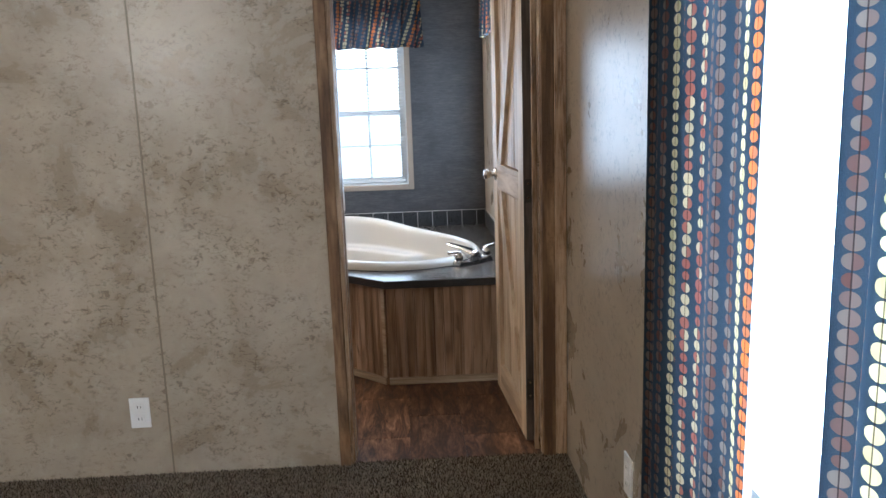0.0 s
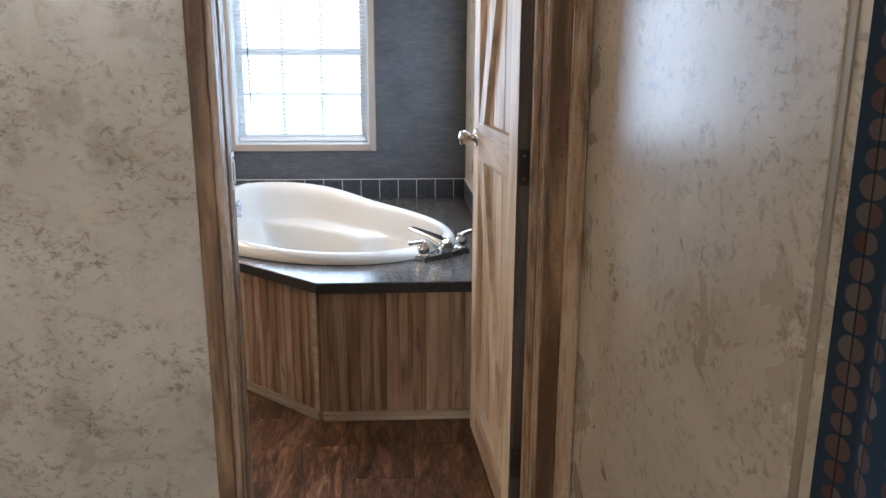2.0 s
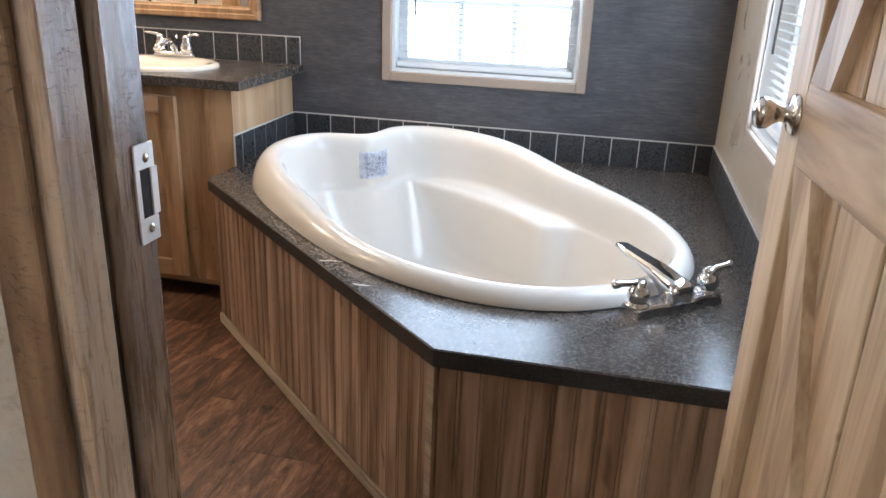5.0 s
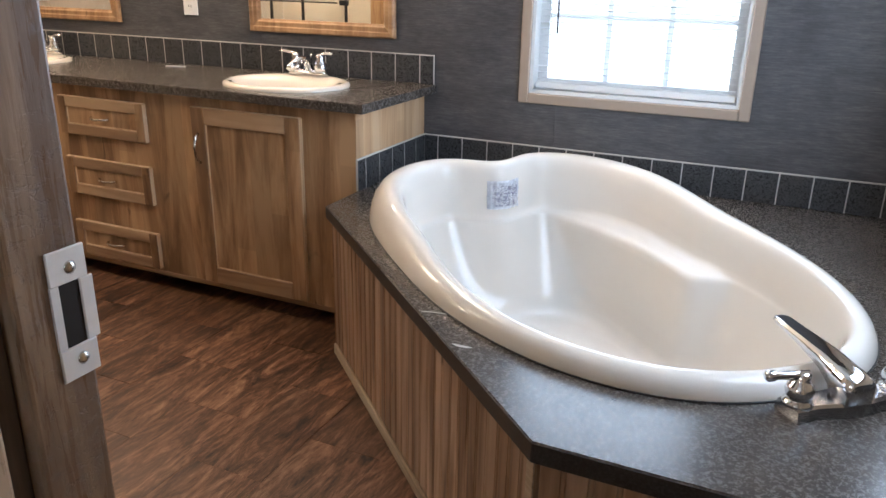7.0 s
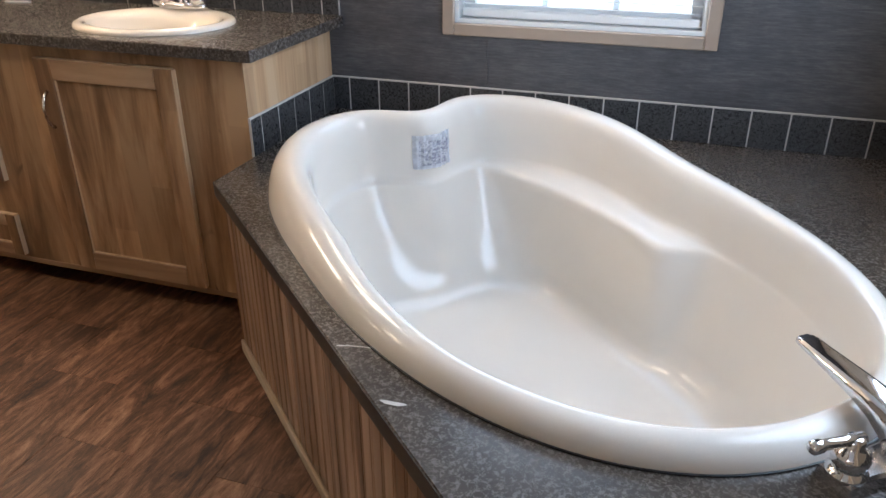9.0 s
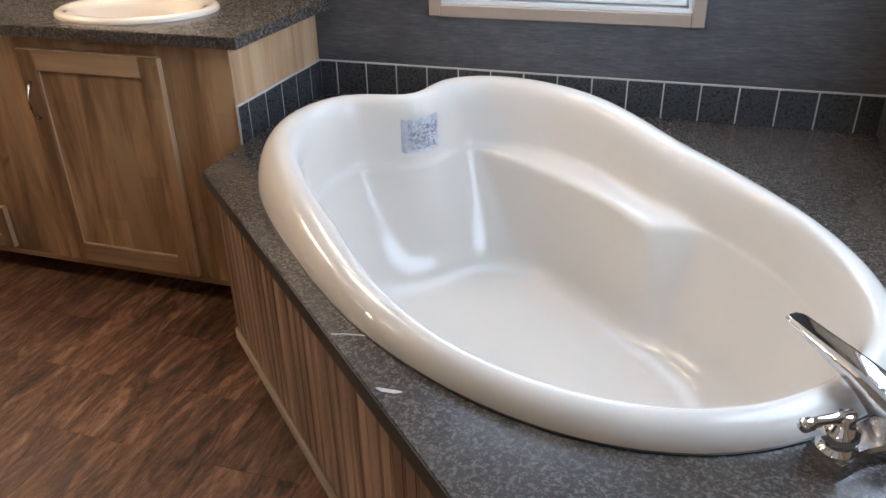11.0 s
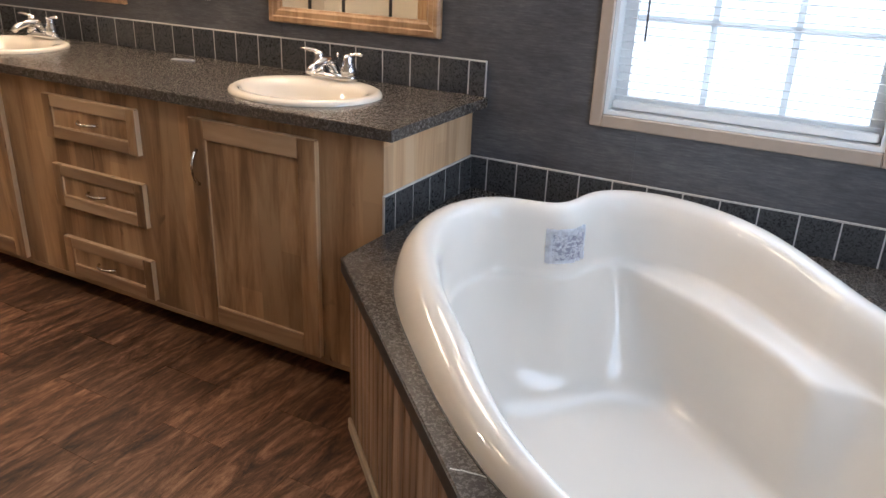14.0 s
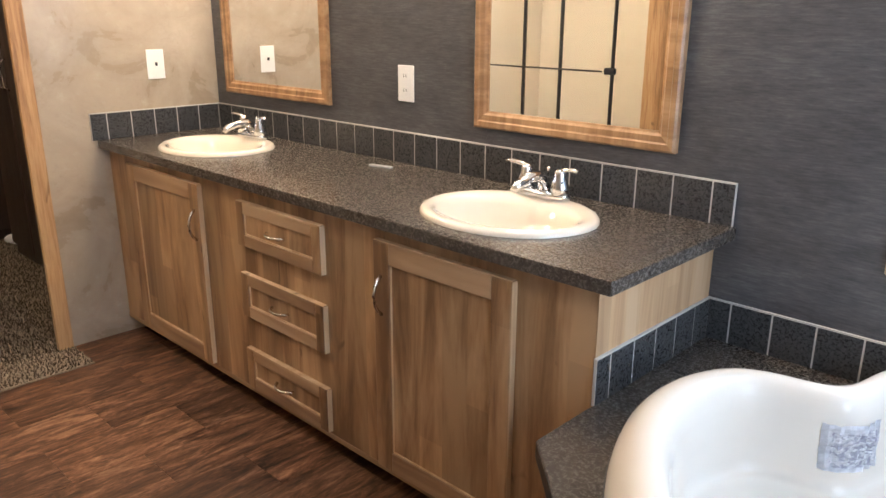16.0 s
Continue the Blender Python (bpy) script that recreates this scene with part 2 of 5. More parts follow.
def curtain_mat(name):
    """Navy cloth printed with columns of split dots; u and v are metres along the cloth."""
    m = Mat(name, 0.85, spec=0.2)
    uv = m.node("ShaderNodeTexCoord").outputs["UV"]
    sep = m.node("ShaderNodeSeparateXYZ", Vector=uv)
    u, v = sep.outputs[0], sep.outputs[1]
    W, H = 0.047, 0.0235
    cu = m.math("DIVIDE", u, W)
    col_id = m.math("FLOOR", cu)
    lu = m.math("MULTIPLY", m.math("SUBTRACT", m.math("SUBTRACT", cu, col_id), 0.5), W)
    cv = m.math("ADD", m.math("DIVIDE", v, H), m.math("MULTIPLY", col_id, 0.37))
    row = m.math("FLOOR", cv)
    lv = m.math("MULTIPLY", m.math("SUBTRACT", m.math("SUBTRACT", cv, row), 0.5), H)

    def white(a, b):
        n = m.node("ShaderNodeTexWhiteNoise")
        n.noise_dimensions = "2D"
        m.put(n.inputs["Vector"], m.node("ShaderNodeCombineXYZ", X=a, Y=b).outputs[0])
        return n.outputs["Value"]

    size = m.grade(white(col_id, row), 0, 1, 0.0085, 0.0115)
    wide = m.math("DIVIDE", lu, 1.3)
    d = m.math("SQRT", m.math("ADD", m.math("POWER", wide, 2.0), m.math("POWER", lv, 2.0)))
    inside = m.math("LESS_THAN", d, size)
    half = m.math("GREATER_THAN", lu, 0.0)
    pick = white(m.math("MULTIPLY", col_id, 3.1), m.math("ADD", m.math("MULTIPLY", row, 2.0), half))
    ctype = m.math("FLOORED_MODULO", col_id, 7.0)
    cream = m.mix(pick, (0.56, 0.49, 0.32), (0.44, 0.38, 0.22))
    orange = m.mix(pick, (0.58, 0.21, 0.06), (0.40, 0.18, 0.10))
    red = m.mix(m.math("GREATER_THAN", pick, 0.5), (0.30, 0.12, 0.09), (0.46, 0.39, 0.26))
    blue = m.mix(pick, (0.21, 0.18, 0.155), (0.14, 0.065, 0.055))
    c = m.mix(m.math("GREATER_THAN", ctype, 2.5), blue, cream)
    c = m.mix(m.math("GREATER_THAN", ctype, 4.5), c, red)
    c = m.mix(m.math("COMPARE", ctype, 4.0, 0.1), c, orange)
    weave = m.noise(uv, 900, 2)
    navy = m.ramp(weave, (0.3, (0.028, 0.046, 0.068)), (0.7, (0.060, 0.086, 0.116)))
    thread = m.math("LESS_THAN", m.math("ABSOLUTE", lu), 0.0011)
    out = m.mix(inside, navy, c)
    out = m.mix(m.math("MULTIPLY", thread, 0.8), out, (0.03, 0.02, 0.02))
    m.colour(out)
    tr = m.node("ShaderNodeBsdfTranslucent", Color=out)
    mixer = m.node("ShaderNodeMixShader", Fac=0.26)
    m.t.links.new(m.b.outputs[0], mixer.inputs[1])
    m.t.links.new(tr.outputs[0], mixer.inputs[2])
    m.t.links.new(mixer.outputs[0], m.t.nodes["Material Output"].inputs["Surface"])
    return m.bump(weave, 0.2, 0.0006).m


def glass_mat(name, tint=(0.97, 0.99, 0.98)):
    m = Mat(name, 0.0)
    m.colour(tint)
    m.b.inputs["Transmission Weight"].default_value = 1.0
    m.b.inputs["IOR"].default_value = 1.1
    return m.m


WALL = wallpaper("beige_flecked_wall_film", 1.0)
# same film colours as WALL, with most of the flecks left out
BATHWALL = wallpaper("beige_wall_film_few_flecks", 0.12)
SEAM = plain("olive_brown_seam", (0.22, 0.18, 0.125), 0.55)
DARKWALL = dark_paper()
# brown jamb wood, lightened so that its colour carries the window glare
GLAREJAMB = wood("brown_jamb_with_glare", (0.15, 0.086, 0.047), (0.31, 0.198, 0.115), (0.47, 0.335, 0.215), "Z", 0.28, vary=0.06, streak=0.6, along=0.08, bump=0.4, detail=4, scars=0.8)
CASING = wood("rustic_brown_casing", (0.085, 0.041, 0.017), (0.185, 0.100, 0.045), (0.30, 0.178, 0.088), "Z", 0.55, vary=0.06, streak=0.5, along=0.14, bump=0.8, detail=3, scars=1.0)
DOORWOOD = wood("weathered_oak_door", (0.34, 0.236, 0.148), (0.52, 0.392, 0.262), (0.63, 0.508, 0.37), "Z", 0.5, vary=0.09, streak=0.45, along=0.09, detail=3)
DOORRAIL = wood("weathered_oak_rail", (0.34, 0.236, 0.148), (0.52, 0.392, 0.262), (0.63, 0.508, 0.37), "X", 0.5, vary=0.08, streak=0.45, along=0.09, detail=3)
DOORDARK = wood("dark_door_edge_and_gaps", (0.03, 0.022, 0.017), (0.07, 0.052, 0.042), (0.12, 0.095, 0.075), "Z", 0.5, vary=0.1)
CABWOOD = wood("honey_oak_cabinet_film", (0.165, 0.088, 0.039), (0.305, 0.178, 0.087), (0.43, 0.276, 0.148), "Z", 0.40, blocks=0.085, vary=0.06, streak=0.3, detail=4, along=0.15, contrast=0.22, bump=0.12, broad_scale=9)
CABRAIL = wood("honey_oak_rail_film", (0.24, 0.142, 0.076), (0.345, 0.22, 0.122), (0.44, 0.30, 0.18), "X", 0.40, vary=0.05, streak=0.3, detail=2, along=0.12, bump=0.12, broad_scale=10)
PALEWOOD = wood("pale_oak_panel", (0.32, 0.19, 0.098), (0.43, 0.275, 0.148), (0.51, 0.35, 0.208), "Z", 0.45, blocks=0.06, vary=0.05, streak=0.4, contrast=0.14)
TRIMWOOD = wood("light_oak_trim", (0.26, 0.19, 0.125), (0.42, 0.33, 0.23), (0.55, 0.45, 0.34), "X", 0.45, vary=0.08)
EDGELIGHT = wood("pale_oak_edge_highlight", (0.46, 0.30, 0.165), (0.60, 0.425, 0.245), (0.69, 0.52, 0.33), "Z", 0.4, vary=0.05, streak=0.4, bump=0.1)
BEAD = wood("brown_beadboard", (0.185, 0.108, 0.063), (0.335, 0.218, 0.137), (0.46, 0.322, 0.222), "Z", 0.42, blocks=0.033, vary=0.10, streak=0.45, detail=2, contrast=0.11, along=0.08)
MIRRORWOOD = wood("honey_pine_frame", (0.25, 0.135, 0.060), (0.34, 0.195, 0.092), (0.43, 0.265, 0.135), "Z", 0.4, vary=0.05, streak=0.6, detail=2)
CASEPINE = wood("golden_pine_casing", (0.24, 0.12, 0.045), (0.42, 0.235, 0.10), (0.54, 0.34, 0.16), "Z", 0.45, vary=0.06)
WINTRIM = plain("beige_window_casing", (0.35, 0.275, 0.215), 0.45)
COUNTER = granite("charcoal_granite_laminate", (0.050, 0.041, 0.034), (0.132, 0.113, 0.094), 0.24)
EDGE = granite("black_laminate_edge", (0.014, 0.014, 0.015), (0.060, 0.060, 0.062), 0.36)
TILE = granite("charcoal_tile", (0.031, 0.031, 0.032), (0.073, 0.072, 0.073), 0.30)
GROUT = plain("pale_grout", (0.50, 0.48, 0.45), 0.8, scale=90)
FLOORMAT = vinyl_planks()
UNDER = plain("dark_underlay", (0.02, 0.012, 0.009), 0.8)
CARPET = carpet_mat()
CEIL = plain("white_ceiling_board", (0.76, 0.74, 0.70), 0.85, scale=60, bump=0.4)
ACRYLIC = plain("cream_white_acrylic", (0.66, 0.612, 0.548), 0.07, coat=0.15, vary=0.015, scale=6, bump=0.0)
ACRYLIC.node_tree.nodes["Principled BSDF"].inputs["Specular IOR Level"].default_value = 0.3
BISQUE = plain("bisque_porcelain", (0.78, 0.70, 0.59), 0.08, coat=0.5, vary=0.02, scale=8, bump=0.0)
CHROME = plain("polished_chrome", (0.66, 0.66, 0.67), 0.06, 1.0, vary=0.02, scale=40, bump=0.0)
DULLCHROME = plain("dull_chrome", (0.46, 0.46, 0.48), 0.20, 1.0, vary=0.04, scale=60, bump=0.0)
NICKEL = plain("satin_nickel", (0.66, 0.63, 0.59), 0.22, 1.0, vary=0.05, scale=80, bump=0.0)
STEEL = plain("bright_zinc_steel", (0.80, 0.78, 0.74), 0.35, 0.3, vary=0.06, scale=120, bump=0.05)
PLATE = plain("white_plastic", (0.80, 0.79, 0.77), 0.35, vary=0.02)
VINYLWHITE = plain("white_window_vinyl", (0.78, 0.79, 0.79), 0.4, vary=0.03)
BLIND = Mat("white_blind_slat", 0.45).colour((0.80, 0.81, 0.82))
thin = BLIND.node("ShaderNodeBsdfTranslucent", Color=(0.86, 0.88, 0.90, 1))
through_mix = BLIND.node("ShaderNodeMixShader", Fac=0.04)
BLIND.t.links.new(BLIND.b.outputs[0], through_mix.inputs[1])
BLIND.t.links.new(thin.outputs[0], through_mix.inputs[2])
BLIND.t.links.new(through_mix.outputs[0], BLIND.t.nodes["Material Output"].inputs["Surface"])
BLIND = BLIND.m
MUNTIN = BLIND.copy()
MUNTIN.name = "white_window_grille"
MUNTIN.node_tree.nodes["Mix Shader"].inputs[0].default_value = 0.42
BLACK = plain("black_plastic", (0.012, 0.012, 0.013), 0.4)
HOLESHADE = plain("mortise_shade", (0.02, 0.013, 0.009), 0.95)
DARKMETAL = plain("dark_bronze_metal", (0.06, 0.055, 0.05), 0.35, 0.8)
SHOWERWALL = plain("cream_shower_panel", (0.70, 0.62, 0.50), 0.22, vary=0.05, scale=5, bump=0.0)
DARKCAB = wood("espresso_cabinet", (0.012, 0.007, 0.005), (0.03, 0.018, 0.012), (0.055, 0.034, 0.024), "Z", 0.4, vary=0.1)
SILVERFOIL = plain("crinkled_clear_film", (0.80, 0.81, 0.86), 0.10, 0.0, vary=0.22, scale=70, bump=1.0)
PRINT = Mat("creased_lilac_print", 0.12)
crease = PRINT.noise(PRINT.coords((1, 1, 1.6)), 26, 3, 0.6, 2.0)
PRINT.colour(PRINT.ramp(crease, (0.40, (0.45, 0.45, 0.55)), (0.49, (0.60, 0.60, 0.68)), (0.54, (0.86, 0.86, 0.90))))
PRINT = PRINT.bump(crease, 0.8, 0.002).m
PAPER = plain("white_sheet", (0.78, 0.78, 0.80), 0.4, vary=0.03)
SUNFLECK = plain("pale_sun_fleck", (0.58, 0.57, 0.54), 0.5, vary=0.2, scale=300)
GROUND = plain("pale_gravel", (0.48, 0.46, 0.43), 0.95, vary=0.4, scale=8, bump=0.5)
GLASS = glass_mat("window_glass")
SHOWERGLASS = glass_mat("shower_glass")
CURTAIN = curtain_mat("navy_dotted_curtain_cloth")
OUTSIDE = Mat("bright_sky_glow", 1.0)
OUTSIDE.b.inputs["Emission Color"].default_value = (0.90, 0.96, 1.0, 1)
OUTSIDE.b.inputs["Emission Strength"].default_value = 0.78
OUTSIDE = OUTSIDE.colour((0.8, 0.8, 0.8)).m
BULB = Mat("warm_bulb", 0.4)
BULB.b.inputs["Emission Color"].default_value = (1.0, 0.74, 0.45, 1)
BULB.b.inputs["Emission Strength"].default_value = 3.0
BULB = BULB.colour((0.8, 0.75, 0.65)).m
MIRROR = Mat("mirror_silver", 0.0, 1.0).colour((0.90, 0.90, 0.89)).m


# ---- mesh helpers ----
def box(bm, x0, x1, y0, y1, z0, z1, bevel=0.0, segments=1):
    m = Matrix.LocRotScale(((x0 + x1) / 2, (y0 + y1) / 2, (z0 + z1) / 2), None, (abs(x1 - x0), abs(y1 - y0), abs(z1 - z0)))
    made = bmesh.ops.create_cube(bm, size=1.0, matrix=m)["verts"]
    if bevel:
        edges = list({e for v in made for e in v.link_edges})
        bmesh.ops.bevel(bm, geom=edges, offset=bevel, segments=segments, affect="EDGES", profile=0.5)
    return bm


def boxed(*a, **k):
    return box(bmesh.new(), *a, **k)


def mesh_of(bm, smooth=False, name="mesh"):
    bmesh.ops.recalc_face_normals(bm, faces=bm.faces)
    me = bpy.data.meshes.new(name)
    bm.to_mesh(me)
    bm.free()
    if smooth:
        me.polygons.foreach_set("use_smooth", [True] * len(me.polygons))
    return me


def part(name, bm, material, parent=None, label="", smooth=False):
    """Links a bmesh, or a mesh, as one object under a thing or a part."""
    me = bm if isinstance(bm, bpy.types.Mesh) else mesh_of(bm, smooth, name)
    if not me.materials:
        me.materials.append(material)
    ob = new(name, me)
    ob.parent = parent
    return tagged(ob, label)


def thing(name, x, y, z, label, category, group="", kind="", rz=0):
    ob = new(name)
    ob.matrix_basis = pose(x, y, z, 0, 0, rz)
    ob.empty_display_size = 0.05
    return tagged(ob, label, category, group, kind)


def structure(name, bm, material, label="", category=""):
    return tagged(part(name, bm, material), label, category, kind="structure")


def prism(bm, pts, z0, z1):
    """An upright prism over a plan outline."""
    lo = [bm.verts.new((x, y, z0)) for x, y in pts]
    hi = [bm.verts.new((x, y, z1)) for x, y in pts]
    bm.faces.new(lo[::-1]), bm.faces.new(hi)
    for i in range(len(pts)):
        j = (i + 1) % len(pts)
        bm.faces.new((lo[i], lo[j], hi[j], hi[i]))
    return bm


def loft(bm, rings, close_first=True, close_last=True):
    """Skins closed rings of points, all with the same count."""
    vs = [[bm.verts.new(p) for p in r] for r in rings]
    for a, b in zip(vs, vs[1:]):
        for i in range(len(a)):
            j = (i + 1) % len(a)
            bm.faces.new((a[i], a[j], b[j], b[i]))
    if close_first:
        bm.faces.new(vs[0][::-1])
    if close_last:
        bm.faces.new(vs[-1])
    return bm


def lathe(bm, profile, m=None, n=20):
    """Turns (radius, height) round the z axis, then moves it by m."""
    m = m or Matrix()
    rings = [[m @ Vector((max(r, 1e-4) * math.cos(math.tau * i / n), max(r, 1e-4) * math.sin(math.tau * i / n), h)) for i in range(n)] for r, h in profile]
    return loft(bm, rings)


def tube(bm, pts, radii, n=12, flat=1.0):
    """A round or flattened bar along a line of points."""
    pts = [Vector(p) for p in pts]
    rings = []
    for i, p in enumerate(pts):
        d = (pts[min(i + 1, len(pts) - 1)] - pts[max(i - 1, 0)]).normalized()
        side = d.cross(Vector((0, 0, 1)))
        side = side.normalized() if side.length > 1e-3 else Vector((1, 0, 0))
        up = side.cross(d)
        r = radii[i] if isinstance(radii, (list, tuple)) else radii
        rings.append([p + side * r * math.cos(math.tau * k / n) + up * r * flat * math.sin(math.tau * k / n) for k in range(n)])
    return loft(bm, rings)


def wall_along_x(bm, x0, x1, y0, y1, z0, z1, holes):
    """A wall with openings (a, b, bottom, top) along x."""
    at = x0
    for a, b, lo, hi in sorted(holes):
        if a > at:
            box(bm, at, a, y0, y1, z0, z1)
        if lo > z0:
            box(bm, a, b, y0, y1, z0, lo)
        if hi < z1:
            box(bm, a, b, y0, y1, hi, z1)
        at = b
    box(bm, at, x1, y0, y1, z0, z1)
    return bm


def wall_along_y(bm, x0, x1, y0, y1, z0, z1, holes):
    at = y0
    for a, b, lo, hi in sorted(holes):
        if a > at:
            box(bm, x0, x1, at, a, z0, z1)
        if lo > z0:
            box(bm, x0, x1, a, b, z0, lo)
        if hi < z1:
            box(bm, x0, x1, a, b, hi, z1)
        at = b
    box(bm, x0, x1, at, y1, z0, z1)
    return bm


# ---- the plan, in metres ----
BACK = 6.10          # charcoal wall with window and mirrors
SIDE = 0.68          # outer wall in the bathroom
BEDSIDE = 0.737      # outer wall in the bedroom
PART_A, PART_B = 3.640, 3.735   # partition, bedroom and bathroom faces
LEFT = -3.34         # bathroom's far end wall
H = 2.32             # ceiling
DECK, COUNT = 0.54, 0.84
W1 = (-0.566, 0.154, 0.839, 1.936)     # back window opening
W2 = (4.714, 5.416, 0.839, 1.936)       # outer-wall window of the bathroom
W3 = (1.06, 2.34, 0.50, 1.98)        # bedroom window
DOOR = (-0.128, 0.655, 0.0, 2.05)    # rough opening in the partition

# ---- large structure ----
structure("ground", boxed(-60, 60, -60, 60, -0.72, -0.62), GROUND, "pale gravel ground outside the house", "ground")
for name, dims in (("backdrop", (-2.6, 2.2, 7.0, 7.02, -0.5, 3.4)), ("backdrop", (1.75, 1.77, 3.2, 6.9, -0.5, 3.4)), ("backdrop", (1.78, 1.80, -0.8, 5.2, -0.5, 3.4))):
    structure(name, boxed(*dims), OUTSIDE, "plain bright sky seen through the windows", "sky")
structure("floor", boxed(LEFT, SIDE, 3.65, BACK, -0.06, -0.004), UNDER, "dark walnut vinyl plank bathroom floor", "floor")
structure("carpet_floor", boxed(-3.6, BEDSIDE, -2.3, 3.65, -0.06, 0.0), CARPET, "brown flecked cut-pile carpet in the bedroom", "carpet")
structure("closet_carpet", boxed(-5.6, LEFT, 3.7, BACK, -0.06, 0.0), CARPET, "brown flecked carpet in the next room", "carpet")
structure("ceiling", boxed(-5.7, 0.85, -2.4, 6.22, H, H + 0.08), CEIL, "white textured ceiling board", "ceiling")
structure("wall_back", wall_along_x(bmesh.new(), LEFT, SIDE, BACK, BACK + 0.12, 0, H, [W1]), DARKWALL, "charcoal linen-textured wall panel behind the tub and vanity", "wall")
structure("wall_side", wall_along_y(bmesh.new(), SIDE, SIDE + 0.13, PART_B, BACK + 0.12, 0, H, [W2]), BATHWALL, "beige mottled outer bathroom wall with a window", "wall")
structure("wall_bedroom_side", wall_along_y(bmesh.new(), BEDSIDE, BEDSIDE + 0.13, -2.3, PART_A, 0, H, [W3]), WALL, "beige mottled outer bedroom wall with a curtained window", "wall")
structure("wall_partition", wall_along_x(bmesh.new(), -3.6, BEDSIDE, PART_A, PART_B, 0, H, [DOOR]), WALL, "beige mottled partition panel with the bathroom doorway", "wall")
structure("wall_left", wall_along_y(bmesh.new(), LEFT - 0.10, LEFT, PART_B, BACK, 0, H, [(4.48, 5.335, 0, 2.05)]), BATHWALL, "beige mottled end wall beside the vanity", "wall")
structure("wall_bedroom_far", boxed(-3.72, -3.6, -2.3, PART_B, 0, H), WALL, "beige mottled bedroom wall", "wall")
structure("wall_bedroom_rear", boxed(-3.72, BEDSIDE + 0.13, -2.42, -2.3, 0, H), WALL, "beige mottled bedroom wall", "wall")
structure("wall_closet_far", boxed(-5.7, -5.6, 3.6, BACK + 0.12, 0, H), WALL, "beige wall of the next room", "wall")
structure("wall_closet_back", boxed(-5.6, LEFT, BACK, BACK + 0.12, 0, H), WALL, "beige wall of the next room", "wall")
structure("wall_closet_front", boxed(-5.6, -3.72, 3.6, 3.7, 0, H), WALL, "beige wall of the next room", "wall")

# battens over the panel seams
structure("wall_batten", boxed(-0.7955, -0.7885, PART_A - 0.002, PART_A, 0, H, bevel=0.0008), SEAM, "narrow beige seam batten on the partition", "batten")
structure("wall_batten", boxed(BEDSIDE - 0.005, BEDSIDE, 2.648, 2.660, 0, H, bevel=0.002, segments=2), WALL, "narrow beige seam lip beside the curtain", "batten")
# dark strip drawn in place of the shadow gap at this seam
structure("wall_batten", boxed(BEDSIDE - 0.003, BEDSIDE, 2.632, 2.6475, 0, H), SEAM, "dark brown strip for the shadow gap beside the lip", "batten")
structure("wall_batten", boxed(-0.466, -0.460, BACK - 0.002, BACK, 0.65, W1[2] - 0.045, bevel=0.0008), DARKWALL, "charcoal seam under the window", "batten")
structure("wall_batten", boxed(-1.745, -1.739, BACK - 0.002, BACK, 0.955, H, bevel=0.0008), DARKWALL, "charcoal panel seam above the vanity", "batten")


# doorway lining and casing: one object a side, each with its own strips
def casing(name, label, strips, material=GLAREJAMB):
    root = thing(name, 0, 0, 0, label, "door casing", kind="structure")
    for nm, dims, mat in strips:
        part(nm, boxed(*dims, bevel=0.003, segments=2), mat or material, root)
    return root


JL, JR = -0.093, 0.630
casing("door_casing", "rustic brown wood casing round the open bathroom doorway", [
    ("casing_strip", (-0.152, -0.110, 3.630, PART_A, 0, 2.07), CASING),
    ("casing_strip", (0.642, 0.690, 3.630, PART_A, 0, 2.07), CASING),
    ("scribe_strip", (0.6905, BEDSIDE - 0.001, 3.634, PART_A, 0, H), None),
    ("casing_strip", (-0.152, 0.690, 3.630, PART_A, 2.0705, 2.13), CASING),
    ("jamb", (-0.127, -0.0935, 3.6405, 3.686, 0, 2.03), None),
    ("jamb", (0.637, 0.654, 3.644, 3.745, 0, 2.03), None),
    ("jamb", (-0.127, 0.654, 3.644, 3.745, 2.0305, 2.05), None),
    ("door_stop", (-0.127, -0.0925, 3.706, 3.757, 0, 2.03), None),
    # dark strip set back between jamb and stop
    ("gasket", (-0.127, -0.104, 3.6865, 3.7055, 0, 2.03), DOORDARK),
    ("door_stop", (0.617, 0.6365, 3.690, 3.705, 0, 2.03), None),
    ("casing_strip", (-0.180, -0.1275, PART_B, PART_B + 0.009, 0, 2.07), None),
])
casing("door_casing", "golden pine casing at the open passage beside the vanity", [
    ("casing_strip", (LEFT - 0.012, LEFT + 0.012, 5.275, 5.335, 0, 2.10), None),
    ("jamb", (LEFT - 0.112, LEFT - 0.012, 5.315, 5.335, 0, 2.05), None),
    ("casing_strip", (LEFT, LEFT + 0.012, 4.42, 4.48, 0, 2.10), None),
], CASEPINE)

# strike plate on the jamb
sp = thing("strike_plate", -0.0923, 3.744, 1.028, "bright steel strike plate screwed to the door jamb", "strike plate")
bm = bmesh.new()
box(bm, 0, 0.0022, -0.014, 0.015, 0.022, 0.045, bevel=0.0008)
box(bm, 0, 0.0022, -0.014, 0.015, -0.045, -0.022, bevel=0.0008)
box(bm, 0, 0.0022, -0.014, -0.008, -0.022, 0.022)
box(bm, 0, 0.0022, 0.008, 0.0185, -0.022, 0.022, bevel=0.0008)
part("plate", bm, STEEL, sp)
# flat dark sheet paints the shade inside the latch hole
part("latch_hole", boxed(0.0, 0.0005, -0.0085, 0.0085, -0.0225, 0.0225), HOLESHADE, sp)
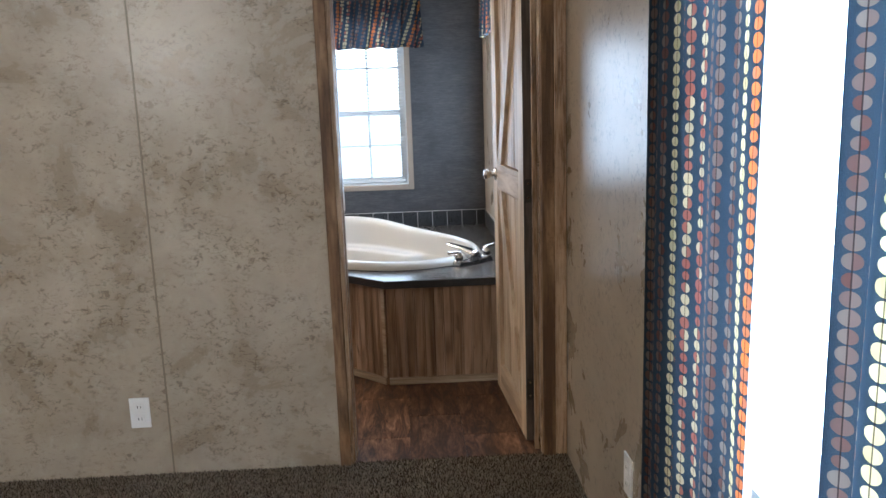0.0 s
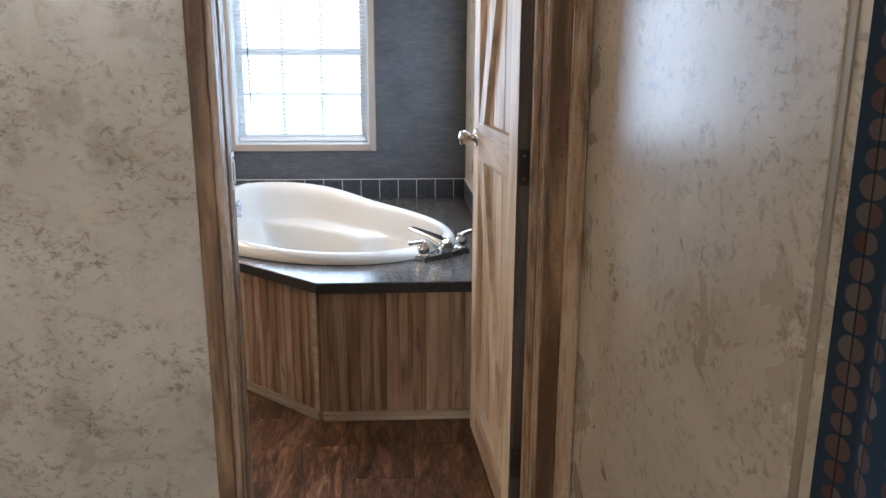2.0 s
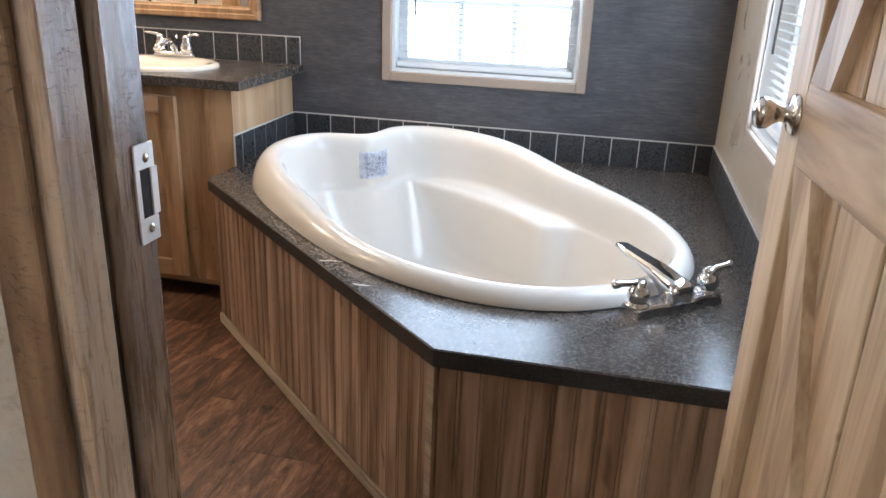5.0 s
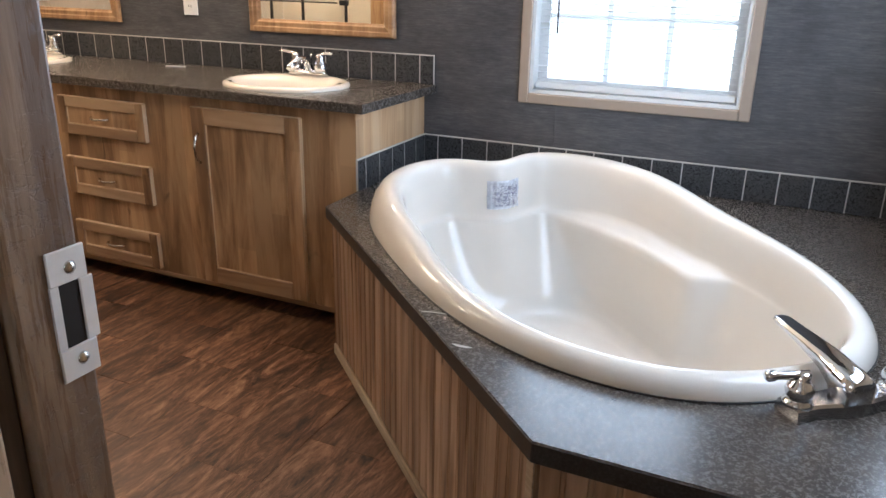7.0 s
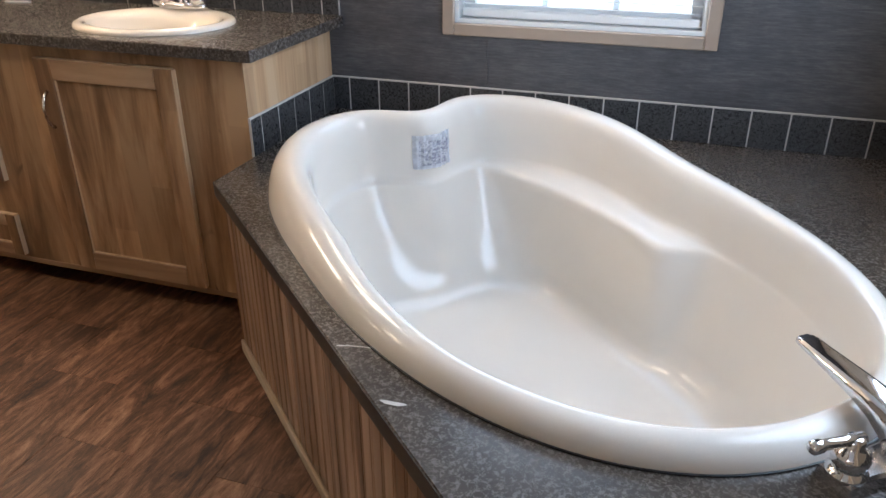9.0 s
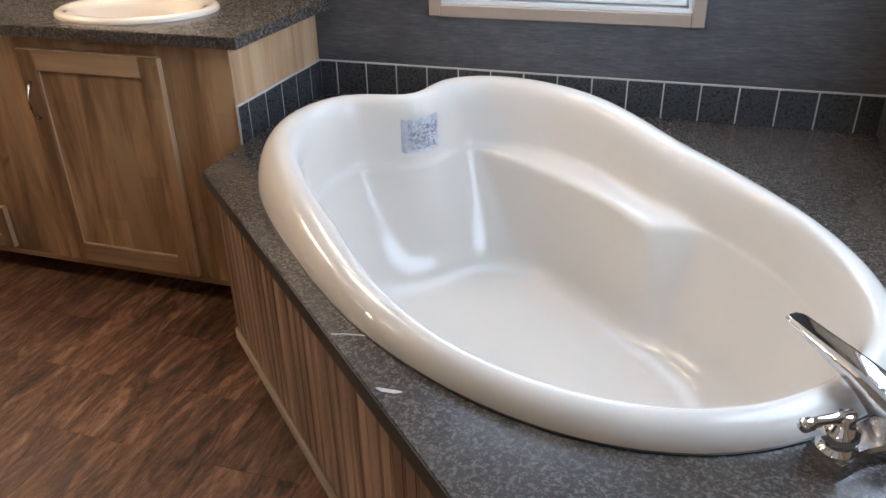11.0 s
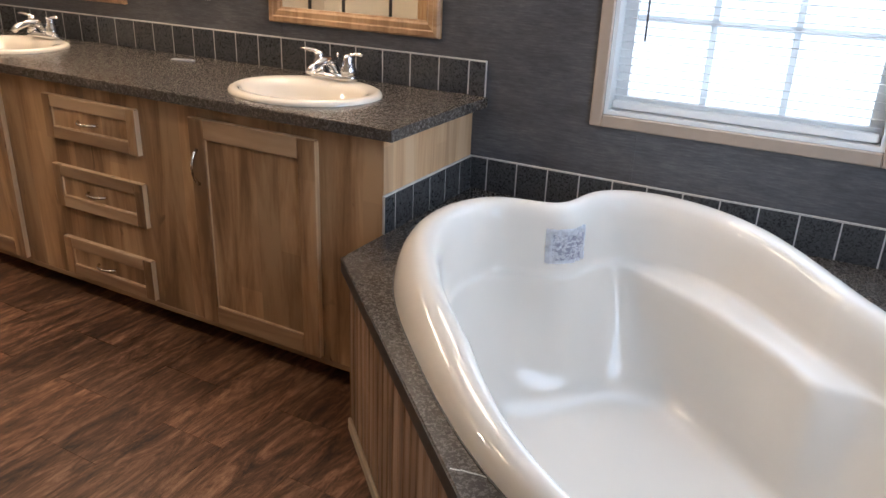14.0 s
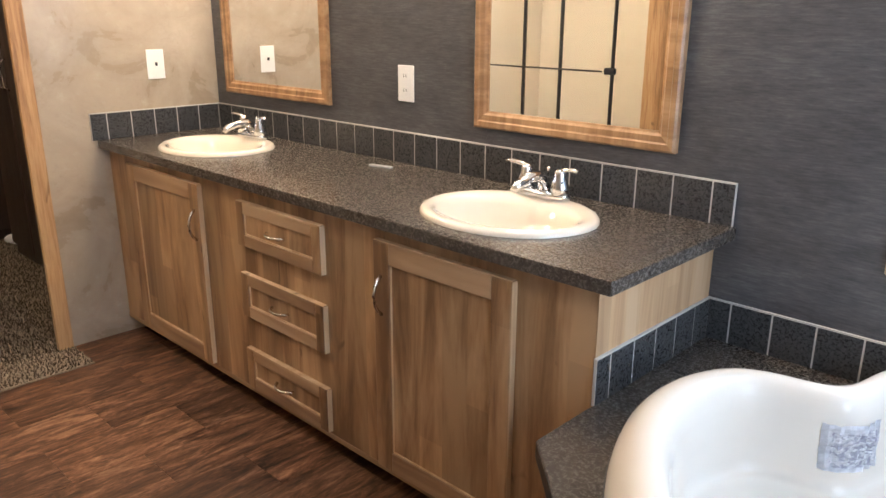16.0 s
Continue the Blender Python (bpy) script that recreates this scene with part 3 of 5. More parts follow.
for zz in (0.032, -0.032):
    part("screw", lathe(bmesh.new(), [(0.0045, 0), (0.0045, 0.001), (0.002, 0.0022)], pose(0.0018, 0.002, zz, 0, 90, 0), 12), NICKEL, sp, smooth=True)

# ---- windows with casing, sashes, grille, panes and blinds ----
def window_unit(name, m, w, h, sill_label, hung=True):
    """Built in a local frame: x across, y out through the wall, z up from the opening's lower left corner."""
    root = new(name)
    root.matrix_basis = m
    tagged(root, sill_label, "window", kind="structure")
    c = 0.036
    for dims in ((-c, 0, -0.014, 0, -c, h + c), (w, w + c, -0.014, 0, -c, h + c), (0, w, -0.014, 0, -c, 0), (0, w, -0.014, 0, h, h + c)):
        part("casing", boxed(*dims, bevel=0.003), WINTRIM, root)
    for dims in ((0, 0.012, 0, 0.12, 0, h), (w - 0.012, w, 0, 0.12, 0, h), (0.012, w - 0.012, 0, 0.12, 0, 0.012), (0.012, w - 0.012, 0, 0.12, h - 0.012, h)):
        part("lining", boxed(*dims), VINYLWHITE, root)
    s = 0.035
    for k, (z0, z1, y0) in enumerate(((0.012, h / 2 - 0.045, 0.055), (h / 2 - 0.080, h - 0.012, 0.082)) if hung else ((0.012, h - 0.012, 0.055),)):
        sash = bmesh.new()
        box(sash, 0.012, 0.012 + s, y0, y0 + 0.026, z0, z1)
        box(sash, w - 0.012 - s, w - 0.012, y0, y0 + 0.026, z0, z1)
        box(sash, 0.012 + s, w - 0.012 - s, y0, y0 + 0.026, z0, z0 + s)
        box(sash, 0.012 + s, w - 0.012 - s, y0, y0 + 0.026, z1 - s, z1)
        sob = part("sash", sash, VINYLWHITE, root)
        pane = part("pane", boxed(0.012 + s, w - 0.012 - s, y0 + 0.011, y0 + 0.015, z0 + s, z1 - s), GLASS, sob)
        pane.visible_shadow = False
        iw, ih = w - 0.024 - 2 * s, z1 - z0 - 2 * s
        if not hung:
            continue
        n = 3
        for i in range(1, n):
            xx = 0.012 + s + iw * i / n
            part("muntin", boxed(xx - 0.009, xx + 0.009, y0 + 0.016, y0 + 0.021, z0 + s, z1 - s), MUNTIN, sob)
        zz = z0 + s + ih * 0.52
        part("muntin", boxed(0.012 + s, w - 0.012 - s, y0 + 0.0165, y0 + 0.0205, zz - 0.009, zz + 0.009), MUNTIN, sob)
    return root


def blind(name, m, w, h, label):
    root = new(name)
    root.matrix_basis = m
    tagged(root, label, "blind", "window blinds")
    part("head_rail", boxed(0.016, w - 0.016, 0.012, 0.040, h - 0.045, h - 0.014, bevel=0.003), VINYLWHITE, root)
    part("bottom_rail", boxed(0.016, w - 0.016, 0.016, 0.040, 0.016, 0.040, bevel=0.006, segments=2), VINYLWHITE, root)
    bm = bmesh.new()
    rings = []
    for xx in (0.018, w - 0.018):
        rings.append([(xx, 0.016 + 0.024 * t, 0.0016 * math.sin(math.pi * t) * 1.5 + dz - 0.003 * (t - 0.5)) for t, dz in ((0, 0), (0.33, 0), (0.67, 0), (1, 0), (1, -0.0006), (0.67, -0.0006), (0.33, -0.0006), (0, -0.0006))])
    me = mesh_of(loft(bm, rings), name="slat")
    me.materials.append(BLIND)
    n = int((h - 0.10) / 0.0215)
    for i in range(n):
        ob = part("slat", me, BLIND, root)
        ob.location.z = 0.052 + i * 0.0215
    for f in (0.14, 0.5, 0.86):
        part("ladder_cord", boxed(w * f - 0.0007, w * f + 0.0007, 0.0145, 0.0158, 0.03, h - 0.03), PLATE, root)
    part("wand", tube(bmesh.new(), [(0.085, 0.006, h - 0.05), (0.09, 0.004, 0.21)], 0.0032, 8), plain("smoky_wand", (0.10, 0.10, 0.11), 0.2), root, "smoky plastic tilt wand")
    return root


window_unit("window_1", pose(W1[0], BACK, W1[2]), W1[1] - W1[0], W1[3] - W1[2], "white double-hung window in a beige casing above the tub")
blind("window_blind", pose(W1[0], BACK, W1[2]), W1[1] - W1[0], W1[3] - W1[2], "white mini blind with open slats lowered over the window")
window_unit("window_2", pose(SIDE, W2[1], W2[2], 0, 0, -90), W2[1] - W2[0], W2[3] - W2[2], "white double-hung window in a beige casing beside the tub")
blind("window_blind", pose(SIDE, W2[1], W2[2], 0, 0, -90), W2[1] - W2[0], W2[3] - W2[2], "white mini blind with open slats lowered over the window")
window_unit("window_3", pose(BEDSIDE, W3[1], W3[2], 0, 0, -90), W3[1] - W3[0], W3[3] - W3[2], "wide white single-pane bedroom window between dotted curtains", False)


# ---- curtains ----
def cloth(along, stand, z0, z1, folds, depth, drift=0.0, waist=1.0, seed=1, nz=24, hem=0.0, u0=0.0):
    """A hanging cloth: along (start, end) on its rod, standing off the wall, with folds; u runs along the cloth."""
    rnd = random.Random(seed)
    n = folds * 14
    ph = [rnd.uniform(-0.5, 0.5) for _ in range(folds + 2)]
    bm = bmesh.new()
    uvl = bm.loops.layers.uv.new("UVMap")
    grid, us = [], []
    for j in range(nz + 1):
        t = j / nz
        row, u, last, urow = [], u0, None, []
        for i in range(n + 1):
            s = i / n
            k = s * folds
            a = ph[int(k)] * (1 - k % 1) + ph[int(k) + 1] * (k % 1)
            amp = depth * (0.75 + 0.5 * a) * (0.85 + 0.3 * t)
            x = along[0] + (along[1] - along[0]) * s + 0.012 * math.sin(k * 5.1 + t * 2.0) + drift * t * (s - 0.5)
            y = stand + amp * math.sin(math.tau * k + a + 0.5 * t * a)
            z = z1 + (z0 - z1) * t + hem * t * math.sin(math.tau * k * 0.5 + 0.4)
            if last:
                u += math.hypot(x - last[0], y - last[1])
            last = (x, y)
            row.append(bm.verts.new((x, y, z)))
            urow.append((u, z))
        grid.append(row), us.append(urow)
    for j in range(nz):
        for i in range(n):
            f = bm.faces.new((grid[j][i], grid[j][i + 1], grid[j + 1][i + 1], grid[j + 1][i]))
            f.smooth = True
            for lp, q in zip(f.loops, ((j, i), (j, i + 1), (j + 1, i + 1), (j + 1, i))):
                lp[uvl].uv = us[q[0]][q[1]]
    bmesh.ops.solidify(bm, geom=bm.faces[:], thickness=0.0012)
    return bm


def curtain(name, m, label, group, **k):
    root = new(name)
    root.matrix_basis = m
    tagged(root, label, "curtain", group)
    part("cloth", cloth(**k), CURTAIN, root)
    return root


# local x runs along the wall away from the back wall, local y into the room
to_side = lambda x, y: pose(x, y, 0, 0, 0, -90)
curtain("curtain", to_side(BEDSIDE, 2.535), "navy curtain panel with columns of cream and orange dots", "bedroom curtains", along=(0.0, 0.545), stand=-0.052, z0=0.03, z1=2.10, folds=4, depth=0.011, seed=4, u0=0.0)
curtain("curtain", to_side(BEDSIDE, 1.765), "navy curtain panel with columns of cream and orange dots", "bedroom curtains", along=(0.0, 0.56), stand=-0.062, z0=0.03, z1=2.10, folds=3, depth=0.036, seed=9)
rod = thing("curtain_rod", BEDSIDE, 1.70, 2.11, "dark bronze rod that carries the bedroom curtains", "curtain rod")
part("pole", tube(bmesh.new(), [(-0.055, -0.75, 0), (-0.055, 0.95, 0)], 0.009), DARKMETAL, rod, smooth=True)
for yy in (-0.70, 0.90):
    part("bracket", boxed(-0.06, 0, yy - 0.008, yy + 0.008, -0.02, 0.02, bevel=0.003), DARKMETAL, rod)
curtain("valance", pose(-0.70, BACK, 0), "navy dotted gathered valance over the tub window", "bathroom valances", along=(0.0, 0.985), stand=-0.065, z0=1.745, z1=2.05, folds=12, depth=0.019, seed=2, nz=8, hem=0.006)
curtain("valance", to_side(SIDE, 5.52), "navy dotted gathered valance over the outer-wall window", "bathroom valances", along=(0.0, 0.92), stand=-0.065, z0=1.745, z1=2.05, folds=11, depth=0.019, seed=3, nz=8, hem=0.006)

# ---- bathroom door, open into the bathroom ----
DW, DT = 0.655, 0.036
door = thing("door_1", JR - 0.002, PART_B + 0.018, 0.012, "weathered oak barn-style door with braces, standing open", "door", kind="structure", rz=93.5)
# local x from the hinge to the latch edge; the seen face looks to +y
def in_door(name, dims, mat, bevel=0.002, label="", parent=door):
    return part(name, boxed(*dims, bevel=bevel), mat, parent, label)


# dark core colour deepens the shade in the plank gaps
in_door("core", (0.002, DW - 0.002, 0.012, DT - 0.022, 0.002, 2.002), DOORDARK, 0)
FY0, FY1 = DT - 0.010, DT
for sx in (0.0, DW - 0.095):
    in_door("stile", (sx, sx + 0.095, 0.0, DT, 0, 2.005), DOORWOOD)
for z0, z1 in ((0, 0.13), (0.97, 1.085), (1.90, 2.005)):
    in_door("rail", (0.095, DW - 0.095, 0.0, DT, z0, z1), DOORRAIL)
nb = 3
for i in range(nb):
    a = 0.095 + (DW - 0.19) * i / nb
    b = 0.095 + (DW - 0.19) * (i + 1) / nb
    for z0, z1 in ((0.13, 0.97), (1.085, 1.90)):
        in_door("plank", (a + 0.0045, b - 0.0045, 0.008, DT - 0.0175, z0, z1), DOORWOOD, 0.002)


def brace(x0, z0, x1, z1, w):
    """A slanting board between two corners of a panel."""
    bm = bmesh.new()
    pts = [(x0, z0), (x0 + w, z0), (x1 + w, z1), (x1, z1)]
    lo = [bm.verts.new((x, DT - 0.0175, z)) for x, z in pts]
    hi = [bm.verts.new((x, DT - 0.001, z)) for x, z in pts]
    bm.faces.new(lo), bm.faces.new(hi[::-1])
    for i in range(4):
        bm.faces.new((lo[i], hi[i], hi[(i + 1) % 4], lo[(i + 1) % 4]))
    return bm


part("brace", brace(DW - 0.095 - 0.085, 1.085, 0.095, 1.90, 0.085), DOORWOOD, door)
part("brace", brace(0.095, 0.13, DW - 0.095 - 0.085, 0.97, 0.085), DOORWOOD, door)
in_door("hinge_edge", (-0.0025, 0.0, 0.001, DT - 0.001, 0.0, 2.004), DOORDARK, 0)
for zz in (0.22, 1.02, 1.80):
    hinge = part("hinge", boxed(-0.0045, -0.0025, 0.004, DT - 0.004, zz - 0.045, zz + 0.045), DARKMETAL, door, "dark bronze hinge leaf")
    for q in (-0.028, 0.028):
        part("screw", lathe(bmesh.new(), [(0.004, 0), (0.003, 0.0012)], pose(-0.0045, DT / 2, zz + q, 0, -90, 0), 10), NICKEL, hinge)
kz = 1.035
for sgn, base in ((1, DT), (-1, 0.0)):
    knob = part("door_knob", lathe(bmesh.new(), [(0.030, 0), (0.030, 0.003), (0.025, 0.008), (0.012, 0.011), (0.011, 0.022), (0.016, 0.030), (0.022, 0.040), (0.023, 0.048), (0.020, 0.055), (0.010, 0.058)], pose(DW - 0.062, base, kz, -90 * sgn, 0, 0), 24), NICKEL, door, "satin nickel door knob", smooth=True)

# ---- corner tub: deck, apron and basin ----
UC, VC = -3.897, 3.703
R2 = math.sqrt(0.5)


def tub_xy(du, dv):
    u, v = UC + du, VC + dv
    return ((u + v) * R2, (v - u) * R2)


def tub_ring(inset, z, n=220, notch=1.0, well=0.0, tilt=0.0):
    """One level line of the tub: round foot, broad head with a notch for the neck, and an armrest along the wall side.
    well: how far the line has left the outer wall for the armrest's inner side."""
    ring = []
    level, full = inset, inset
    for i in range(n):
        a = math.tau * i / n
        ca, sa = math.cos(a), math.sin(a)
        foot = 0.5 + 0.5 * math.tanh(ca * 6)
        slim = 1 - 0.36 * min(max(ca + 0.1, 0.0) / 0.8, 1.0) * min(1.0, max(0.0, (0.2 - level) / 0.08))
        p = (2.15 if sa > 0 else 2.3) * foot + (3.4 if sa > 0 else 2.9) * (1 - foot)
        inset = full * slim if full > 0 else full
        A = (0.803 if ca > 0 else 0.79) - inset * (1.0 if ca > 0 else 1.0 + tilt)
        B = (0.502 if sa > 0 else 0.528) - inset
        r = (abs(ca / A) ** p + abs(sa / B) ** p) ** (-1 / p)
        du, dv = r * ca, r * sa
        if sa > 0:
            dv += 0.026 * math.exp(-((du + 0.38) / 0.28) ** 2) * dv / B
        if ca < 0:
            du += 0.098 * notch * math.exp(-((dv - 0.015) / 0.115) ** 2)
        if well and dv > 0:
            limit = 0.326 - 0.45 * (du + 0.15) ** 2 - 0.12 * max(0.0, inset - 0.13)
            over = 0.018 * math.log1p(math.exp(min(60.0, (dv - limit) / 0.018)))
            dv -= well * over / (1 + math.exp((du - 0.075) / 0.019))
        x, y = tub_xy(du, dv)
        h = z(du) if callable(z) else z
        ring.append((x, y, h))
    return ring


def rim(drop):
    """Rim height: higher at the head than at the foot."""
    return lambda du: 0.580 + 0.064 / (1 + math.exp((du + 0.12) * 6)) - drop


def blend(f, low):
    return lambda du: low + (rim(0)(du) - low) * f


tub = thing("bathtub", 0, 0, 0, "glossy cream-white acrylic corner soaking tub set in the deck", "bathtub")
rings = [tub_ring(0.0, DECK + 0.001), tub_ring(0.002, blend(0.20, DECK)), tub_ring(0.008, blend(0.44, DECK)), tub_ring(0.018, blend(0.68, DECK)), tub_ring(0.032, blend(0.86, DECK)), tub_ring(0.046, blend(0.96, DECK)), tub_ring(0.058, rim(0.0005)), tub_ring(0.068, rim(0.0)), tub_ring(0.078, rim(0.003)), tub_ring(0.087, rim(0.010)), tub_ring(0.094, rim(0.021)), tub_ring(0.100, rim(0.038)), tub_ring(0.105, rim(0.065)), tub_ring(0.108, lambda du: rim(0)(du) * 0.6 + 0.13, notch=0.98),
         tub_ring(0.110, 0.468, notch=0.92, tilt=0.08), tub_ring(0.112, 0.455, notch=0.90, well=0.05, tilt=0.10), tub_ring(0.114, 0.449, notch=0.89, well=0.22, tilt=0.12), tub_ring(0.116, 0.4455, notch=0.88, well=0.50, tilt=0.13), tub_ring(0.118, 0.442, notch=0.87, well=0.76, tilt=0.15), tub_ring(0.120, 0.436, notch=0.86, well=0.91, tilt=0.16), tub_ring(0.122, 0.424, notch=0.85, well=0.98, tilt=0.17), tub_ring(0.126, 0.402, notch=0.83, well=1.0, tilt=0.20), tub_ring(0.132, 0.36, notch=0.72, well=1.0, tilt=0.28),
         tub_ring(0.144, 0.29, notch=0.50, well=1.0, tilt=0.42), tub_ring(0.160, 0.20, notch=0.22, well=0.95, tilt=0.58), tub_ring(0.180, 0.152, notch=0.09, well=0.8, tilt=0.62), tub_ring(0.207, 0.126, notch=0.03, well=0.6, tilt=0.6), tub_ring(0.25, 0.114, notch=0, well=0.35, tilt=0.55), tub_ring(0.34, 0.108, notch=0, tilt=0.5), tub_ring(0.42, 0.106, notch=0, tilt=0.35), tub_ring(0.48, 0.105, notch=0, tilt=0.2)]
TUB_RINGS = rings
bm = bmesh.new()
loft(bm, rings, close_first=False)
part("basin", bm, ACRYLIC, tub, smooth=True)
bm = bmesh.new()
loft(bm, [tub_ring(-0.0025, DECK + 0.0004), tub_ring(-0.0025, DECK + 0.0028), tub_ring(0.004, DECK + 0.0032)], close_first=False, close_last=False)
part("seal", bm, BLACK, tub, "dark caulk line round the rim")
dx, dy = tub_xy(0.40, -0.16)
part("drain", lathe(bmesh.new(), [(0.032, 0.0), (0.032, 0.003), (0.024, 0.004), (0.022, 0.001)], Matrix.Translation((dx, dy, 0.1075)), 20), CHROME, tub, smooth=True)

# deck plate: sheet with a hole for the basin
plan = [(-0.984, BACK - 0.001), (-0.984, 5.389), (0.018, 4.441), (SIDE - 0.001, 4.441), (SIDE - 0.001, BACK - 0.001)]
hx, hy = tub_xy(0, 0)


def to_edge(a):
    """How far the deck's outline lies from the tub's middle in the direction a."""
    dx_, dy_ = math.cos(a), math.sin(a)
    best = 9.0
    for (ax, ay), (bx, by) in zip(plan, plan[1:] + plan[:1]):
        ex, ey = bx - ax, by - ay
        det = dx_ * ey - dy_ * ex
        if abs(det) < 1e-9:
            continue
        t = ((ax - hx) * ey - (ay - hy) * ex) / det
        s = ((ax - hx) * dy_ - (ay - hy) * dx_) / det
        if t > 0 and -1e-6 <= s <= 1 + 1e-6:
            best = min(best, t)
    return best


angles = sorted([math.tau * i / 160 - math.pi for i in range(160)] + [math.atan2(y - hy, x - hx) for x, y in plan])
hole_poly = [(p[0], p[1]) for p in tub_ring(0.025, 0.0)]


def hole_radius(a):
    dx_, dy_ = math.cos(a), math.sin(a)
    best = 0.1
    for (ax, ay), (bx, by) in zip(hole_poly, hole_poly[1:] + hole_poly[:1]):
        ex, ey = bx - ax, by - ay
        det = dx_ * ey - dy_ * ex
        if abs(det) < 1e-9:
            continue
        t = ((ax - hx) * ey - (ay - hy) * ex) / det
        s = ((ax - hx) * dy_ - (ay - hy) * dx_) / det
        if t > 0 and -1e-6 <= s <= 1 + 1e-6:
            best = max(best, t)
    return best


bm = bmesh.new()
rows_ = []
for a in angles:
    ro, ri = to_edge(a), hole_radius(a)
    ri = min(ri, ro - 0.002)
    co, si = math.cos(a), math.sin(a)
    rows_.append([bm.verts.new((hx + r * co, hy + r * si, z)) for r, z in ((ri, DECK), (ro - 0.0025, DECK), (ro, DECK - 0.0025), (ro, DECK - 0.036), (ri, DECK - 0.036))])
for a, b in zip(rows_, rows_[1:] + rows_[:1]):
    for k in range(5):
        bm.faces.new((a[k], b[k], b[(k + 1) % 5], a[(k + 1) % 5]))
deck = thing("tub_deck", 0, 0, 0, "charcoal granite-look laminate deck round the corner tub", "tub deck")
part("deck_top", bm, COUNTER, deck)


def edge_band(root, x0, y0, x1, y1, z0, z1, material=EDGE, label="black laminate edge strip"):
    """A laminate strip glued along an edge."""
    length = math.hypot(x1 - x0, y1 - y0)
    ob = part("edge_band", boxed(0.0, length, -0.0016, 0.0004, z0, z1, bevel=0.0005), material, root, label)
    ob.matrix_basis = pose(x0, y0, 0, 0, 0, math.degrees(math.atan2(y1 - y0, x1 - x0)))


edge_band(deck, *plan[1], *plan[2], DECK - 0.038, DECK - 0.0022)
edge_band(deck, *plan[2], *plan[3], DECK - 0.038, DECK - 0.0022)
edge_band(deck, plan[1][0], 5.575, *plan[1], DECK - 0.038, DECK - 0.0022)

# apron of beaded boards under the deck
apron = thing("tub_apron", 0, 0, 0, "brown beadboard apron panels below the tub deck", "tub apron")


def board_mesh(w, h, d=0.012):
    """A beaded board: flat face, a small bead along one edge and a groove."""
    prof = [(0.0, 0.0), (0.0, d * 0.72), (0.0010, d * 0.72), (0.0022, d), (w - 0.0108, d), (w - 0.0098, d * 0.72), (w - 0.0086, d * 0.72), (w - 0.0078, d * 0.94), (w - 0.005, d), (w - 0.0022, d * 0.94), (w - 0.0014, d * 0.72), (w, d * 0.72), (w, 0.0)]
    bm = bmesh.new()
    loft(bm, [[(x, -y, 0.0) for x, y in prof], [(x, -y, h) for x, y in prof]])
    me = mesh_of(bm, name="board")
    me.materials.append(BEAD)
    return me


def apron_run(x0, y0, x1, y1, count):
    length = math.hypot(x1 - x0, y1 - y0)
    turn = math.degrees(math.atan2(y1 - y0, x1 - x0))
    w = length / count
    me = board_mesh(w, DECK - 0.036)
    for i in range(count):
        ob = part("board", me, BEAD, apron)
        ob.matrix_basis = pose(x0, y0, 0, 0, 0, turn) @ pose(i * w, 0, 0)
    strip = part("base_strip", boxed(0, length, -0.022, -0.012, 0, 0.038, bevel=0.003), TRIMWOOD, apron, "light oak base strip")
    strip.matrix_basis = pose(x0, y0, 0, 0, 0, turn)
    back = part("backing", boxed(0, length, -0.001, 0.012, 0, DECK - 0.037), UNDER, apron)
    back.matrix_basis = pose(x0, y0, 0, 0, 0, turn)


apron_run(-0.980, 5.440, 0.020, 4.499, 30)
apron_run(0.020, 4.499, SIDE, 4.499, 14)
post = part("corner_strip", boxed(-0.020, 0.004, -0.0165, -0.0125, 0.038, DECK - 0.037, bevel=0.001), TRIMWOOD, apron, "light oak corner strip")
post.matrix_basis = pose(0.018, 4.499, 0, 0, 0, -43.2)
part("end_board", boxed(-0.995, -0.983, 5.436, 5.60, 0, DECK - 0.037), BEAD, apron)


